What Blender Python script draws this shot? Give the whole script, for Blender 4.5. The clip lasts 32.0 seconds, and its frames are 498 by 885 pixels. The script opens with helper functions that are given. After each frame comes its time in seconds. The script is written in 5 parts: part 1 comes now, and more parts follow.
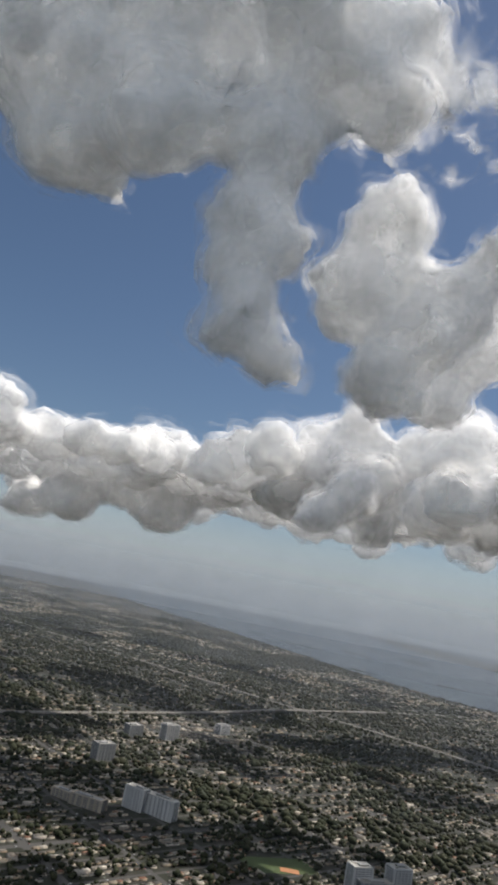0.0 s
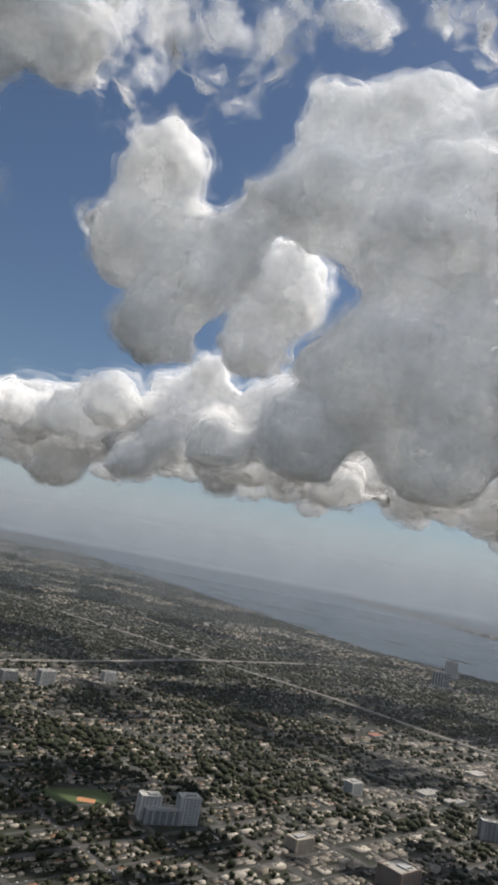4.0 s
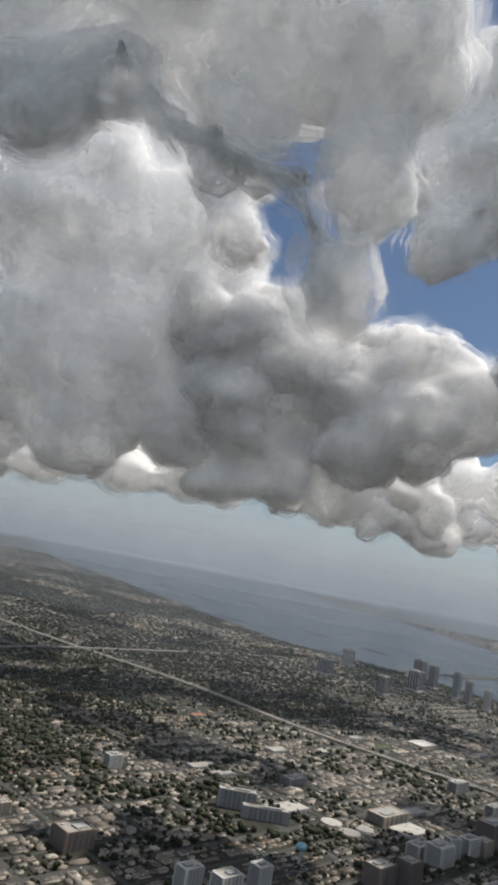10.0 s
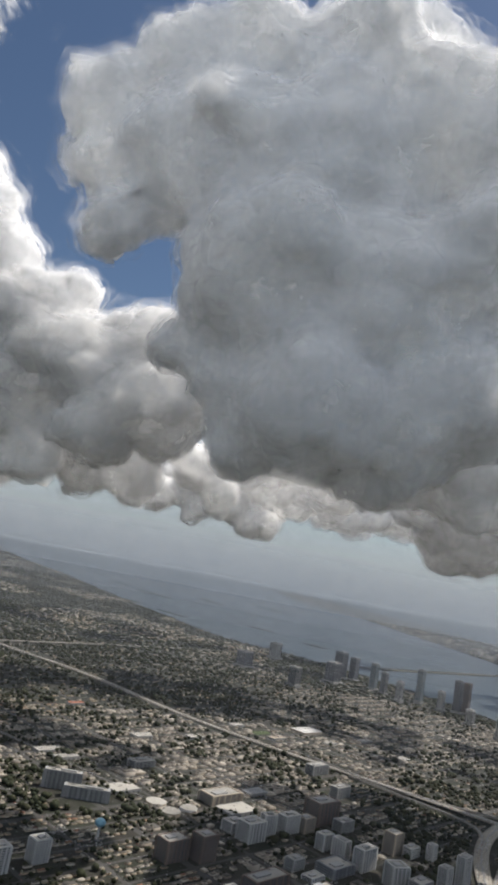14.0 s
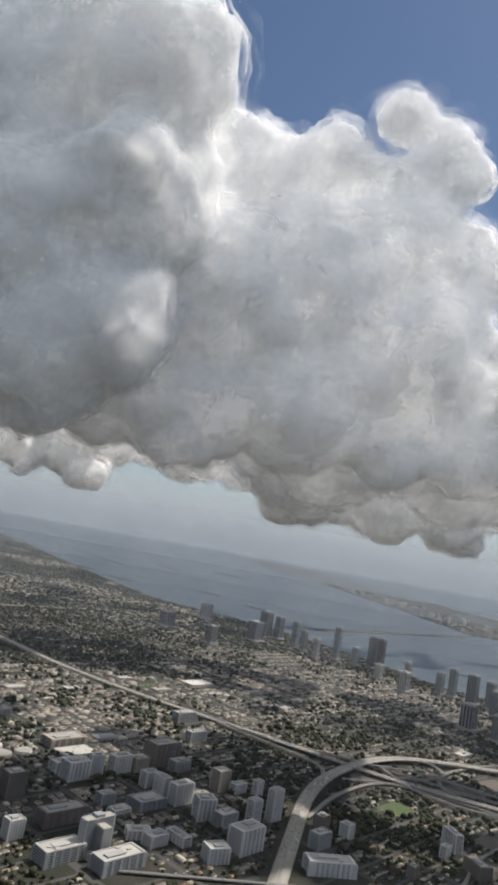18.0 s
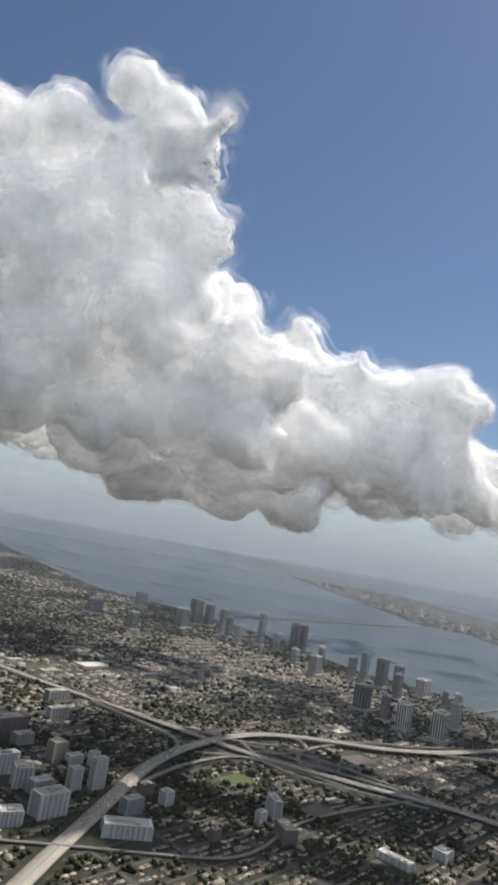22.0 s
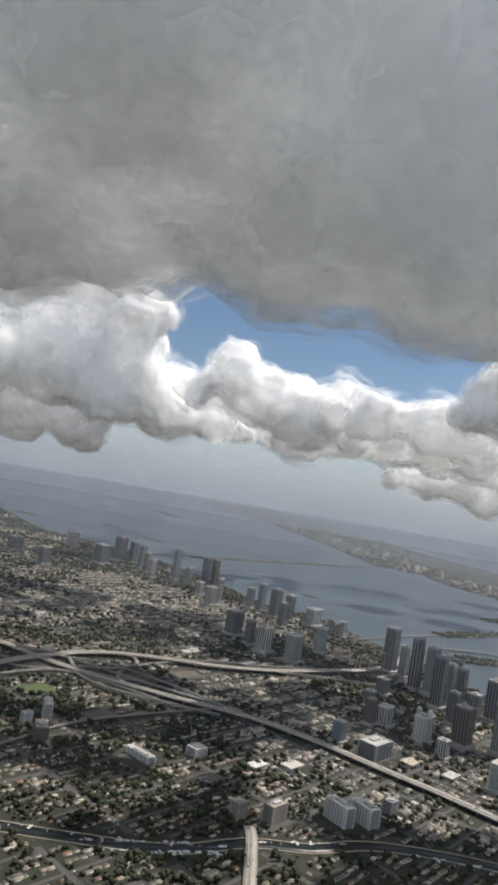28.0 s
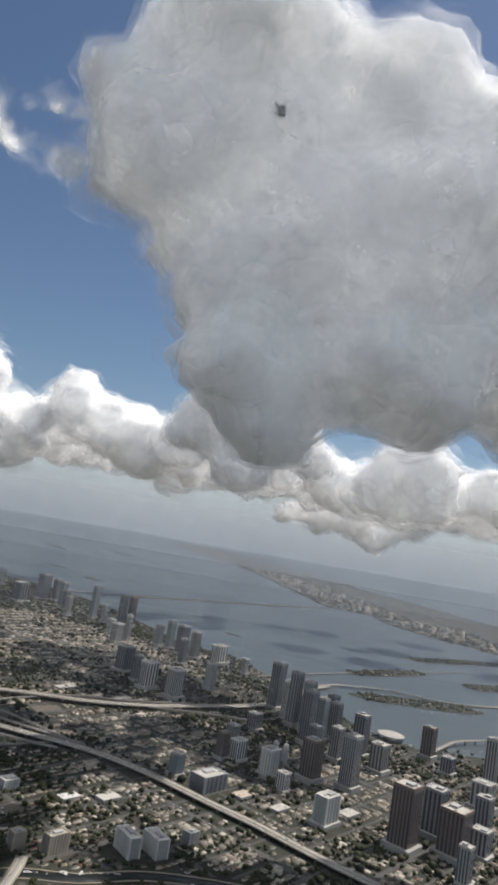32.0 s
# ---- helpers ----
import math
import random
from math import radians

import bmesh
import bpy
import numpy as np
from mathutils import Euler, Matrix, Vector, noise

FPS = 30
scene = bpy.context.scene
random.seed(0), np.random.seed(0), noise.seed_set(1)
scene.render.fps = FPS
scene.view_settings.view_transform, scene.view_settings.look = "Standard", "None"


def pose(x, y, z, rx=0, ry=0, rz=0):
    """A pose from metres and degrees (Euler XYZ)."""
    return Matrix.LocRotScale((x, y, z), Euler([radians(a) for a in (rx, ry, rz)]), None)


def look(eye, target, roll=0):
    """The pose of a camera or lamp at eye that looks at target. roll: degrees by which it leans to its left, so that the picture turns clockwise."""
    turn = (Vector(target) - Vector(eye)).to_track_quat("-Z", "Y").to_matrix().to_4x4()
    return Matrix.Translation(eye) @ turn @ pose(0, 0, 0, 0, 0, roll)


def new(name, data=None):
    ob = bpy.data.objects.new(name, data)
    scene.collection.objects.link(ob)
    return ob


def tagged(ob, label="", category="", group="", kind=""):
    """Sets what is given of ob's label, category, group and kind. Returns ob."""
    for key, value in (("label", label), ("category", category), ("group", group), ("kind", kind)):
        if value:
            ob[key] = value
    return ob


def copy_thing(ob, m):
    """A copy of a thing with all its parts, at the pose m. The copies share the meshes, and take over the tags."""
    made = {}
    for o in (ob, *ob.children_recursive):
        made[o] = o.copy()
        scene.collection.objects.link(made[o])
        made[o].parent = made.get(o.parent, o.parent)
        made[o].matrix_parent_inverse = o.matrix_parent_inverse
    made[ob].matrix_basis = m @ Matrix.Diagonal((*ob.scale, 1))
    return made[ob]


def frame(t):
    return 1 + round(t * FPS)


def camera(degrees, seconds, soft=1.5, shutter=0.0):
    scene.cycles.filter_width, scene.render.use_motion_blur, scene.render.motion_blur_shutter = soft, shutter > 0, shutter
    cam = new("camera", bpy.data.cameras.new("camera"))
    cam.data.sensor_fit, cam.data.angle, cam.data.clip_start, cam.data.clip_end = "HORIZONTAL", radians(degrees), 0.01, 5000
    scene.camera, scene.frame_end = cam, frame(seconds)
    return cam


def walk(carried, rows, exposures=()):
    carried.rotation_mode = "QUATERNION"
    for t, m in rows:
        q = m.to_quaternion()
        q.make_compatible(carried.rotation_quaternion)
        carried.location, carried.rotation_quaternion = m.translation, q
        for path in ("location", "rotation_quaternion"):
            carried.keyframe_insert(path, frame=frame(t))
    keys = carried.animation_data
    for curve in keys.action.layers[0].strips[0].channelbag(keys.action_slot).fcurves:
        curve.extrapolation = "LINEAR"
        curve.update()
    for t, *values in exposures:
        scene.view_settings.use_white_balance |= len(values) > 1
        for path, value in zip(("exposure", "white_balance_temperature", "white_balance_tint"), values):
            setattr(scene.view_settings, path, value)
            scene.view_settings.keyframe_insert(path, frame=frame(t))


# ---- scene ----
cam = camera(39.7, 32.0, soft=3.4)
METRES, EYE, TILT, LEAN, TURN = 500.0, 79.08, 12.784, -10.553, 8.0
ROWS = [
    (0.0, 0.0, 0.0, 0.0, 0.0, 0.0, -0.0),
    (0.5, 0.0152, -0.0004, -0.0013, -0.12, -0.42, 0.0),
    (1.0, 0.0303, -0.0014, -0.0023, -0.22, -1.28, -0.14),
    (1.5, 0.0455, -0.0023, -0.0032, -0.34, -2.04, -0.3),
    (2.0, 0.0606, -0.0035, -0.0045, -0.48, -2.72, -0.3),
    (2.5, 0.0758, -0.0044, -0.0058, -0.61, -3.01, -0.33),
    (3.0, 0.0908, -0.0054, -0.0068, -0.79, -3.22, -0.33),
    (3.5, 0.1061, -0.0064, -0.0081, -0.95, -3.17, -0.34),
    (5.5, 0.1681, -0.0122, -0.0134, -1.45, -3.07, -0.43),
    (6.0, 0.1831, -0.0133, -0.0145, -1.63, -3.11, -0.4),
    (6.5, 0.1983, -0.0147, -0.0158, -1.76, -3.18, -0.45),
    (7.0, 0.2136, -0.0155, -0.0169, -1.9, -3.19, -0.48),
    (7.5, 0.2285, -0.0175, -0.0181, -2.05, -3.2, -0.53),
    (8.0, 0.2436, -0.0195, -0.0194, -2.22, -3.15, -0.51),
    (8.5, 0.2587, -0.0216, -0.0204, -2.36, -3.16, -0.56),
    (9.0, 0.2738, -0.0237, -0.021, -2.51, -3.2, -0.57),
    (9.5, 0.289, -0.0254, -0.0223, -2.66, -3.22, -0.61),
    (10.0, 0.3044, -0.0271, -0.023, -2.81, -3.26, -0.57),
    (10.5, 0.3193, -0.03, -0.0233, -3.06, -3.31, -0.67),
    (11.0, 0.3343, -0.0317, -0.025, -3.23, -3.29, -0.78),
    (11.5, 0.3496, -0.0341, -0.0258, -3.44, -3.25, -0.7),
    (12.0, 0.3647, -0.0362, -0.0273, -3.57, -3.18, -0.74),
    (12.5, 0.3799, -0.0383, -0.0282, -3.71, -3.24, -0.76),
    (13.0, 0.395, -0.0405, -0.0295, -3.89, -3.22, -0.77),
    (13.5, 0.4104, -0.0427, -0.0307, -4.07, -3.27, -0.84),
    (14.0, 0.4258, -0.0449, -0.0319, -4.41, -3.29, -0.86),
    (14.5, 0.441, -0.0482, -0.0331, -4.79, -4.13, -0.68),
    (16.5, 0.5018, -0.056, -0.0403, -5.51, -5.75, -0.67),
    (17.0, 0.5171, -0.0598, -0.0415, -5.68, -5.76, -0.67),
    (17.5, 0.5323, -0.0618, -0.0434, -5.78, -5.74, -0.75),
    (18.0, 0.5475, -0.0636, -0.0457, -5.94, -5.71, -0.77),
    (18.5, 0.5623, -0.0666, -0.0477, -6.13, -5.5, -0.81),
    (19.0, 0.5776, -0.069, -0.049, -6.28, -5.77, -0.83),
    (19.5, 0.5929, -0.0715, -0.0507, -6.44, -5.8, -0.88),
    (20.0, 0.6082, -0.0743, -0.0524, -6.58, -5.83, -0.93),
    (20.5, 0.6234, -0.0774, -0.0544, -6.74, -5.79, -0.94),
    (21.0, 0.6386, -0.0804, -0.0565, -6.89, -5.75, -0.98),
    (21.5, 0.6542, -0.0831, -0.0585, -6.95, -5.76, -0.98),
    (22.0, 0.6695, -0.0864, -0.06, -7.04, -6.01, -1.01),
    (22.5, 0.6849, -0.089, -0.0619, -7.15, -7.06, -1.0),
    (23.0, 0.7004, -0.0922, -0.0631, -7.3, -8.37, -0.94),
    (23.5, 0.7159, -0.0951, -0.0648, -7.42, -9.05, -1.03),
    (24.0, 0.7314, -0.098, -0.0668, -7.35, -9.3, -0.97),
    (24.5, 0.7472, -0.1009, -0.0691, -7.08, -9.76, -0.73),
    (25.0, 0.7626, -0.1037, -0.0709, -6.87, -10.08, -0.73),
    (25.5, 0.7784, -0.1069, -0.0726, -6.76, -10.1, -0.67),
    (27.5, 0.8411, -0.1191, -0.0806, -6.39, -10.03, -0.55),
    (28.0, 0.8569, -0.1218, -0.0823, -6.52, -10.06, -0.61),
    (28.5, 0.8725, -0.125, -0.0835, -6.68, -10.05, -0.73),
    (29.0, 0.8884, -0.1281, -0.0847, -6.84, -9.85, -0.76),
    (29.5, 0.9045, -0.1319, -0.085, -7.02, -9.57, -0.75),
    (30.0, 0.92, -0.1352, -0.0868, -7.17, -8.67, -0.88),
    (30.5, 0.9357, -0.1382, -0.0878, -7.38, -7.65, -0.87),
    (31.0, 0.9513, -0.1413, -0.0891, -7.56, -7.1, -0.98),
    (31.5, 0.9671, -0.1443, -0.0905, -7.72, -6.91, -1.02),
    (32.0, 0.9831, -0.1478, -0.0918, -7.9, -6.5, -1.06),
]
walk(cam, [(t, pose(0, 0, EYE, TILT, LEAN, TURN) @ pose(METRES * x, METRES * y, METRES * z, 90 + pitch, roll, yaw)) for t, x, y, z, yaw, pitch, roll in ROWS], [(0.0, 0.05), (13.0, 0.05), (18.0, 0.22), (24.0, 0.3), (28.0, 0.26), (30.0, 0.1), (32.0, 0.2)])


# ---- light ----
# The city is built at about one seventh of life size, so that the bay and the far coast lie within reach of the lens.
SUN_AZ, SUN_EL = 36.0, 58.0          # degrees from +x towards +y, and above the horizon
world = bpy.data.worlds.new("sky")
scene.world = world
world.use_nodes = True
wn = world.node_tree.nodes
sky = wn.new("ShaderNodeTexSky")
sky.sky_type, sky.sun_disc = "NISHITA", False
sky.sun_elevation, sky.sun_rotation = radians(SUN_EL), radians(90 - SUN_AZ)
sky.air_density, sky.dust_density, sky.ozone_density = 1.0, 0.5, 3.5
wn["Background"].inputs[1].default_value = 1.0
wl = world.node_tree.links


def sky_node(kind, **values):
    q = wn.new(kind)
    for key, v in values.items():
        q.inputs[int(key[1:])].default_value = v
    return q


# broken cloud overhead and behind the walk: white vapour in front of the blue
blue = sky_node("ShaderNodeVectorMath")
blue.operation = "SCALE"
blue.inputs[3].default_value = 0.066
wl.new(sky.outputs[0], blue.inputs[0])
way = wn.new("ShaderNodeTexCoord")
cut = wn.new("ShaderNodeSeparateXYZ")
wl.new(way.outputs["Generated"], cut.inputs[0])
spread = sky_node("ShaderNodeVectorMath")
spread.operation = "MULTIPLY"
spread.inputs[1].default_value = (1.0, 1.0, 2.2)
wl.new(way.outputs["Generated"], spread.inputs[0])
puff = wn.new("ShaderNodeTexNoise")
puff.inputs["Scale"].default_value, puff.inputs["Detail"].default_value, puff.inputs["Roughness"].default_value = 3.2, 7.0, 0.6
wl.new(spread.outputs[0], puff.inputs["Vector"])
more = sky_node("ShaderNodeMapRange", i1=0.35, i2=0.85, i3=0.0, i4=0.3)
wl.new(cut.outputs[2], more.inputs[0])
total = wn.new("ShaderNodeMath")
total.operation = "ADD"
wl.new(puff.outputs["Fac"], total.inputs[0])
wl.new(more.outputs[0], total.inputs[1])
back = sky_node("ShaderNodeMapRange", i1=0.15, i2=-0.25, i3=0.0, i4=0.16)
wl.new(cut.outputs[1], back.inputs[0])
whole = wn.new("ShaderNodeMath")
whole.operation = "ADD"
wl.new(total.outputs[0], whole.inputs[0])
wl.new(back.outputs[0], whole.inputs[1])
cover = sky_node("ShaderNodeMapRange", i1=0.72, i2=0.9, i3=0.0, i4=0.92)
cover.interpolation_type = "SMOOTHSTEP"
wl.new(whole.outputs[0], cover.inputs[0])
white = wn.new("ShaderNodeMix")
white.data_type = "RGBA"
white.inputs[7].default_value = (0.98, 1.0, 1.04, 1)
wl.new(cover.outputs[0], white.inputs[0])
wl.new(blue.outputs[0], white.inputs[6])
# the pale band of haze along the horizon
band = sky_node("ShaderNodeMapRange", i1=0.0, i2=0.16, i3=0.75, i4=0.0)
band.interpolation_type = "SMOOTHSTEP"
wl.new(cut.outputs[2], band.inputs[0])
pale = wn.new("ShaderNodeMix")
pale.data_type = "RGBA"
pale.inputs[7].default_value = (0.5, 0.55, 0.59, 1)
wl.new(band.outputs[0], pale.inputs[0])
wl.new(white.outputs[2], pale.inputs[6])
wl.new(pale.outputs[2], wn["Background"].inputs[0])
sun = new("sun", bpy.data.lights.new("sun", "SUN"))
sun.data.energy, sun.data.angle, sun.data.color = 5.0, radians(0.6), (1.0, 0.935, 0.85)
sun_way = Vector((math.cos(radians(SUN_EL)) * math.cos(radians(SUN_AZ)), math.cos(radians(SUN_EL)) * math.sin(radians(SUN_AZ)), math.sin(radians(SUN_EL))))
sun.matrix_world = look((0, 0, 300), Vector((0, 0, 300)) - sun_way)
scene.cycles.transparent_max_bounces = 64
scene.cycles.diffuse_bounces = 8


# ---- materials ----
def material(name):
    m = bpy.data.materials.new(name)
    m.use_nodes = True
    t = m.node_tree
    return m, t.nodes, t.links, t.nodes["Principled BSDF"]


def ramp(nodes, links, fac, stops, constant=False):
    r = nodes.new("ShaderNodeValToRGB")
    e = r.color_ramp.elements
    if constant:
        r.color_ramp.interpolation = "CONSTANT"
    e[0].position, e[0].color = stops[0][0], (*stops[0][1], 1)
    e[1].position, e[1].color = stops[-1][0], (*stops[-1][1], 1)
    for p, c in stops[1:-1]:
        e.new(p).color = (*c, 1)
    links.new(fac, r.inputs[0])
    return r.outputs[0]


def grain(nodes, links, scale, detail=4.0, rough=0.6, src="Object"):
    n = nodes.new("ShaderNodeTexNoise")
    n.inputs["Scale"].default_value, n.inputs["Detail"].default_value, n.inputs["Roughness"].default_value = scale, detail, rough
    c = nodes.new("ShaderNodeTexCoord")
    links.new(c.outputs[src], n.inputs["Vector"])
    return n.outputs["Fac"]


def mixed(nodes, links, a, b, fac, mode="MIX"):
    x = nodes.new("ShaderNodeMix")
    x.data_type, x.blend_type = "RGBA", mode
    for sock, v in ((x.inputs[6], a), (x.inputs[7], b)):
        if isinstance(v, tuple):
            sock.default_value = (*v, 1)
        else:
            links.new(v, sock)
    if isinstance(fac, float):
        x.inputs[0].default_value = fac
    else:
        links.new(fac, x.inputs[0])
    return x.outputs[2]


def geometry_random(nodes, kind):
    if kind == "island":
        return nodes.new("ShaderNodeNewGeometry").outputs["Random Per Island"]
    return nodes.new("ShaderNodeObjectInfo").outputs["Random"]


def plain(name, colour, rough=0.8, spread=0.25, scale=0.6, metal=0.0, vary=0.0):
    """A painted or mineral surface with stains at two scales, and a little difference from piece to piece."""
    m, n, l, b = material(name)
    dark = tuple(c * (1 - spread) for c in colour)
    pale = tuple(min(1, c * (1 + spread * 0.6)) for c in colour)
    col = mixed(n, l, dark, pale, grain(n, l, scale))
    col = mixed(n, l, col, tuple(c * 0.75 for c in colour), ramp(n, l, grain(n, l, scale * 7, 3), [(0.5, (0, 0, 0)), (0.75, (0.5, 0.5, 0.5))]))
    if vary:
        h = n.new("ShaderNodeHueSaturation")
        mr = n.new("ShaderNodeMapRange")
        mr.inputs[3].default_value, mr.inputs[4].default_value = 1 - vary, 1 + vary
        l.new(geometry_random(n, "object"), mr.inputs[0])
        l.new(mr.outputs[0], h.inputs["Value"])
        l.new(col, h.inputs["Color"])
        col = h.outputs[0]
    l.new(col, b.inputs["Base Color"])
    b.inputs["Roughness"].default_value, b.inputs["Metallic"].default_value = rough, metal
    return m


def by_slope(name, roofs, walls, kind):
    """Small buildings in one material: what faces the sky is roof, what stands is wall; each building draws its own colours."""
    m, n, l, b = material(name)
    r = geometry_random(n, kind)
    wn_ = n.new("ShaderNodeTexWhiteNoise")
    wn_.noise_dimensions = "1D"
    l.new(r, wn_.inputs["W"])
    step = 1.0 / len(roofs)
    rc = ramp(n, l, r, [(i * step, c) for i, c in enumerate(roofs)], True)
    step = 1.0 / len(walls)
    wc = ramp(n, l, wn_.outputs["Value"], [(i * step, c) for i, c in enumerate(walls)], True)
    rc = mixed(n, l, rc, (0.08, 0.075, 0.07), ramp(n, l, grain(n, l, 1.3, 5), [(0.42, (0, 0, 0)), (0.72, (0.7, 0.7, 0.7))]))
    g = n.new("ShaderNodeNewGeometry")
    s = n.new("ShaderNodeSeparateXYZ")
    l.new(g.outputs["True Normal"], s.inputs[0])
    up = ramp(n, l, s.outputs[2], [(0.25, (0, 0, 0)), (0.3, (1, 1, 1))])
    l.new(mixed(n, l, wc, rc, up), b.inputs["Base Color"])
    b.inputs["Roughness"].default_value = 0.85
    return m


def foliage(name, colours, kind):
    m, n, l, b = material(name)
    step = 1.0 / len(colours)
    c = ramp(n, l, geometry_random(n, kind), [(i * step, v) for i, v in enumerate(colours)])
    c = mixed(n, l, c, (0.012, 0.018, 0.008), ramp(n, l, grain(n, l, 3.5, 3), [(0.4, (0, 0, 0)), (0.65, (0.8, 0.8, 0.8))]))
    l.new(c, b.inputs["Base Color"])
    b.inputs["Roughness"].default_value = 0.75
    b.inputs["Specular IOR Level"].default_value = 0.2
    return m


def glazing(name, colour, rough=0.12):
    m, n, l, b = material(name)
    c = mixed(n, l, tuple(v * 0.6 for v in colour), tuple(v * 1.4 for v in colour), grain(n, l, 2.5, 2))
    l.new(c, b.inputs["Base Color"])
    b.inputs["Roughness"].default_value = rough
    b.inputs["Specular IOR Level"].default_value = 0.7
    return m


def land_material():
    m, n, l, b = material("city_ground")
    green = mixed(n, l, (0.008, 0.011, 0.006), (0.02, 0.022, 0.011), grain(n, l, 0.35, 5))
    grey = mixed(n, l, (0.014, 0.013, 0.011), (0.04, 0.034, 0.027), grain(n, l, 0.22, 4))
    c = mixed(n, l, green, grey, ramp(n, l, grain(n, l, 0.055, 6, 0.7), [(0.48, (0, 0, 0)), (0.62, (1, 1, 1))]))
    c = mixed(n, l, c, (0.1, 0.117, 0.095), ramp(n, l, grain(n, l, 0.4, 3), [(0.64, (0, 0, 0)), (0.7, (0.8, 0.8, 0.8))]))
    l.new(c, b.inputs["Base Color"])
    b.inputs["Roughness"].default_value = 0.95
    return m


def water_material(name, colour, ripple):
    m, n, l, b = material(name)
    c = mixed(n, l, tuple(v * 0.75 for v in colour), tuple(v * 1.25 for v in colour), grain(n, l, 0.012, 5))
    l.new(c, b.inputs["Base Color"])
    b.inputs["Roughness"].default_value = 0.35
    b.inputs["IOR"].default_value = 1.33
    bump = n.new("ShaderNodeBump")
    bump.inputs["Strength"].default_value, bump.inputs["Distance"].default_value = ripple, 0.3
    l.new(grain(n, l, 0.9, 4), bump.inputs["Height"])
    l.new(bump.outputs[0], b.inputs["Normal"])
    return m


def vapour(name, density, patch, colour=(0.985, 0.985, 0.985), low=0.36, high=0.62):
    """Thin cloud or haze: it scatters light forwards and back alike, and lets the rest through."""
    m, n, l, b = material(name)
    out = n["Material Output"]
    d, t, x, mx = n.new("ShaderNodeBsdfDiffuse"), n.new("ShaderNodeBsdfTranslucent"), n.new("ShaderNodeBsdfTransparent"), n.new("ShaderNodeMixShader")
    both = n.new("ShaderNodeMixShader")
    d.inputs[0].default_value = t.inputs[0].default_value = (*colour, 1)
    l.new(d.outputs[0], both.inputs[1])
    l.new(t.outputs[0], both.inputs[2])
    both.inputs[0].default_value = 0.5
    if patch:
        a = ramp(n, l, grain(n, l, patch, 5, 0.62), [(low, (0, 0, 0)), (high, (density,) * 3)])
        l.new(a, mx.inputs[0])
    else:
        mx.inputs[0].default_value = density
    l.new(x.outputs[0], mx.inputs[1])
    l.new(both.outputs[0], mx.inputs[2])
    l.new(mx.outputs[0], out.inputs[0])
    n.remove(b)
    return m


def cloud_core():
    """A cloud's skin: half of the light goes back, half goes on into the cloud and comes out on its other sides."""
    m, n, l, b = material("cloud")
    d, t, mx = n.new("ShaderNodeBsdfDiffuse"), n.new("ShaderNodeBsdfTranslucent"), n.new("ShaderNodeMixShader")
    d.inputs[0].default_value = t.inputs[0].default_value = (0.99, 0.99, 0.99, 1)
    mx.inputs[0].default_value = 0.58
    l.new(d.outputs[0], mx.inputs[1])
    l.new(t.outputs[0], mx.inputs[2])
    l.new(mx.outputs[0], n["Material Output"].inputs[0])
    n.remove(b)
    return m


def loose_vapour():
    """The torn rim of a cloud: billows that thin out with their height above the heart, down to threads."""
    m = vapour("loose_vapour", 0.3, 0)
    n, l = m.node_tree.nodes, m.node_tree.links
    rise, fine, body = n.new("ShaderNodeAttribute"), n.new("ShaderNodeAttribute"), n.new("ShaderNodeAttribute")
    rise.attribute_name, fine.attribute_name, body.attribute_name = "rise", "fineness", "body"
    c, v, q = n.new("ShaderNodeTexCoord"), n.new("ShaderNodeVectorMath"), n.new("ShaderNodeTexNoise")
    v.operation = "SCALE"
    l.new(c.outputs["Object"], v.inputs[0])
    l.new(fine.outputs["Fac"], v.inputs[3])
    l.new(v.outputs[0], q.inputs["Vector"])
    q.inputs["Scale"].default_value, q.inputs["Detail"].default_value, q.inputs["Roughness"].default_value = 1.0, 5.0, 0.58
    gap, mr = n.new("ShaderNodeMath"), n.new("ShaderNodeMapRange")
    gap.operation = "SUBTRACT"
    l.new(q.outputs["Fac"], gap.inputs[0])
    l.new(rise.outputs["Fac"], gap.inputs[1])
    mr.interpolation_type = "SMOOTHSTEP"
    for i, x in ((1, 0.0), (2, 0.3), (3, 0.0), (4, 1.0)):
        mr.inputs[i].default_value = x
    l.new(gap.outputs[0], mr.inputs[0])
    cover = n.new("ShaderNodeMath")
    cover.operation = "MULTIPLY"
    l.new(mr.outputs[0], cover.inputs[0])
    l.new(body.outputs["Fac"], cover.inputs[1])
    for k in n:
        if k.type == "MIX_SHADER" and abs(k.inputs[0].default_value - 0.3) < 1e-5:
            l.new(cover.outputs[0], k.inputs[0])
    return m


LAND, BAY, RIVER = land_material(), water_material("bay_water", (0.05, 0.063, 0.07), 0.25), water_material("river_water", (0.01, 0.013, 0.013), 0.3)
ASPHALT, CONCRETE = plain("asphalt", (0.055, 0.053, 0.05), 0.9, 0.3, 0.4), plain("concrete_road", (0.25, 0.228, 0.195), 0.85, 0.2, 0.5)
GRASS, CLAY = plain("grass", (0.055, 0.08, 0.025), 0.95, 0.35, 0.5), plain("red_clay", (0.38, 0.17, 0.08), 0.95, 0.2, 0.8)
PAVING = plain("worn_paving", (0.1, 0.085, 0.07), 0.95, 0.35, 0.35)
PAINT, WHITE = plain("road_paint", (0.6, 0.58, 0.5), 0.7), plain("white_render", (0.5, 0.49, 0.47), 0.7, 0.15, 0.4, 0, 0.12)
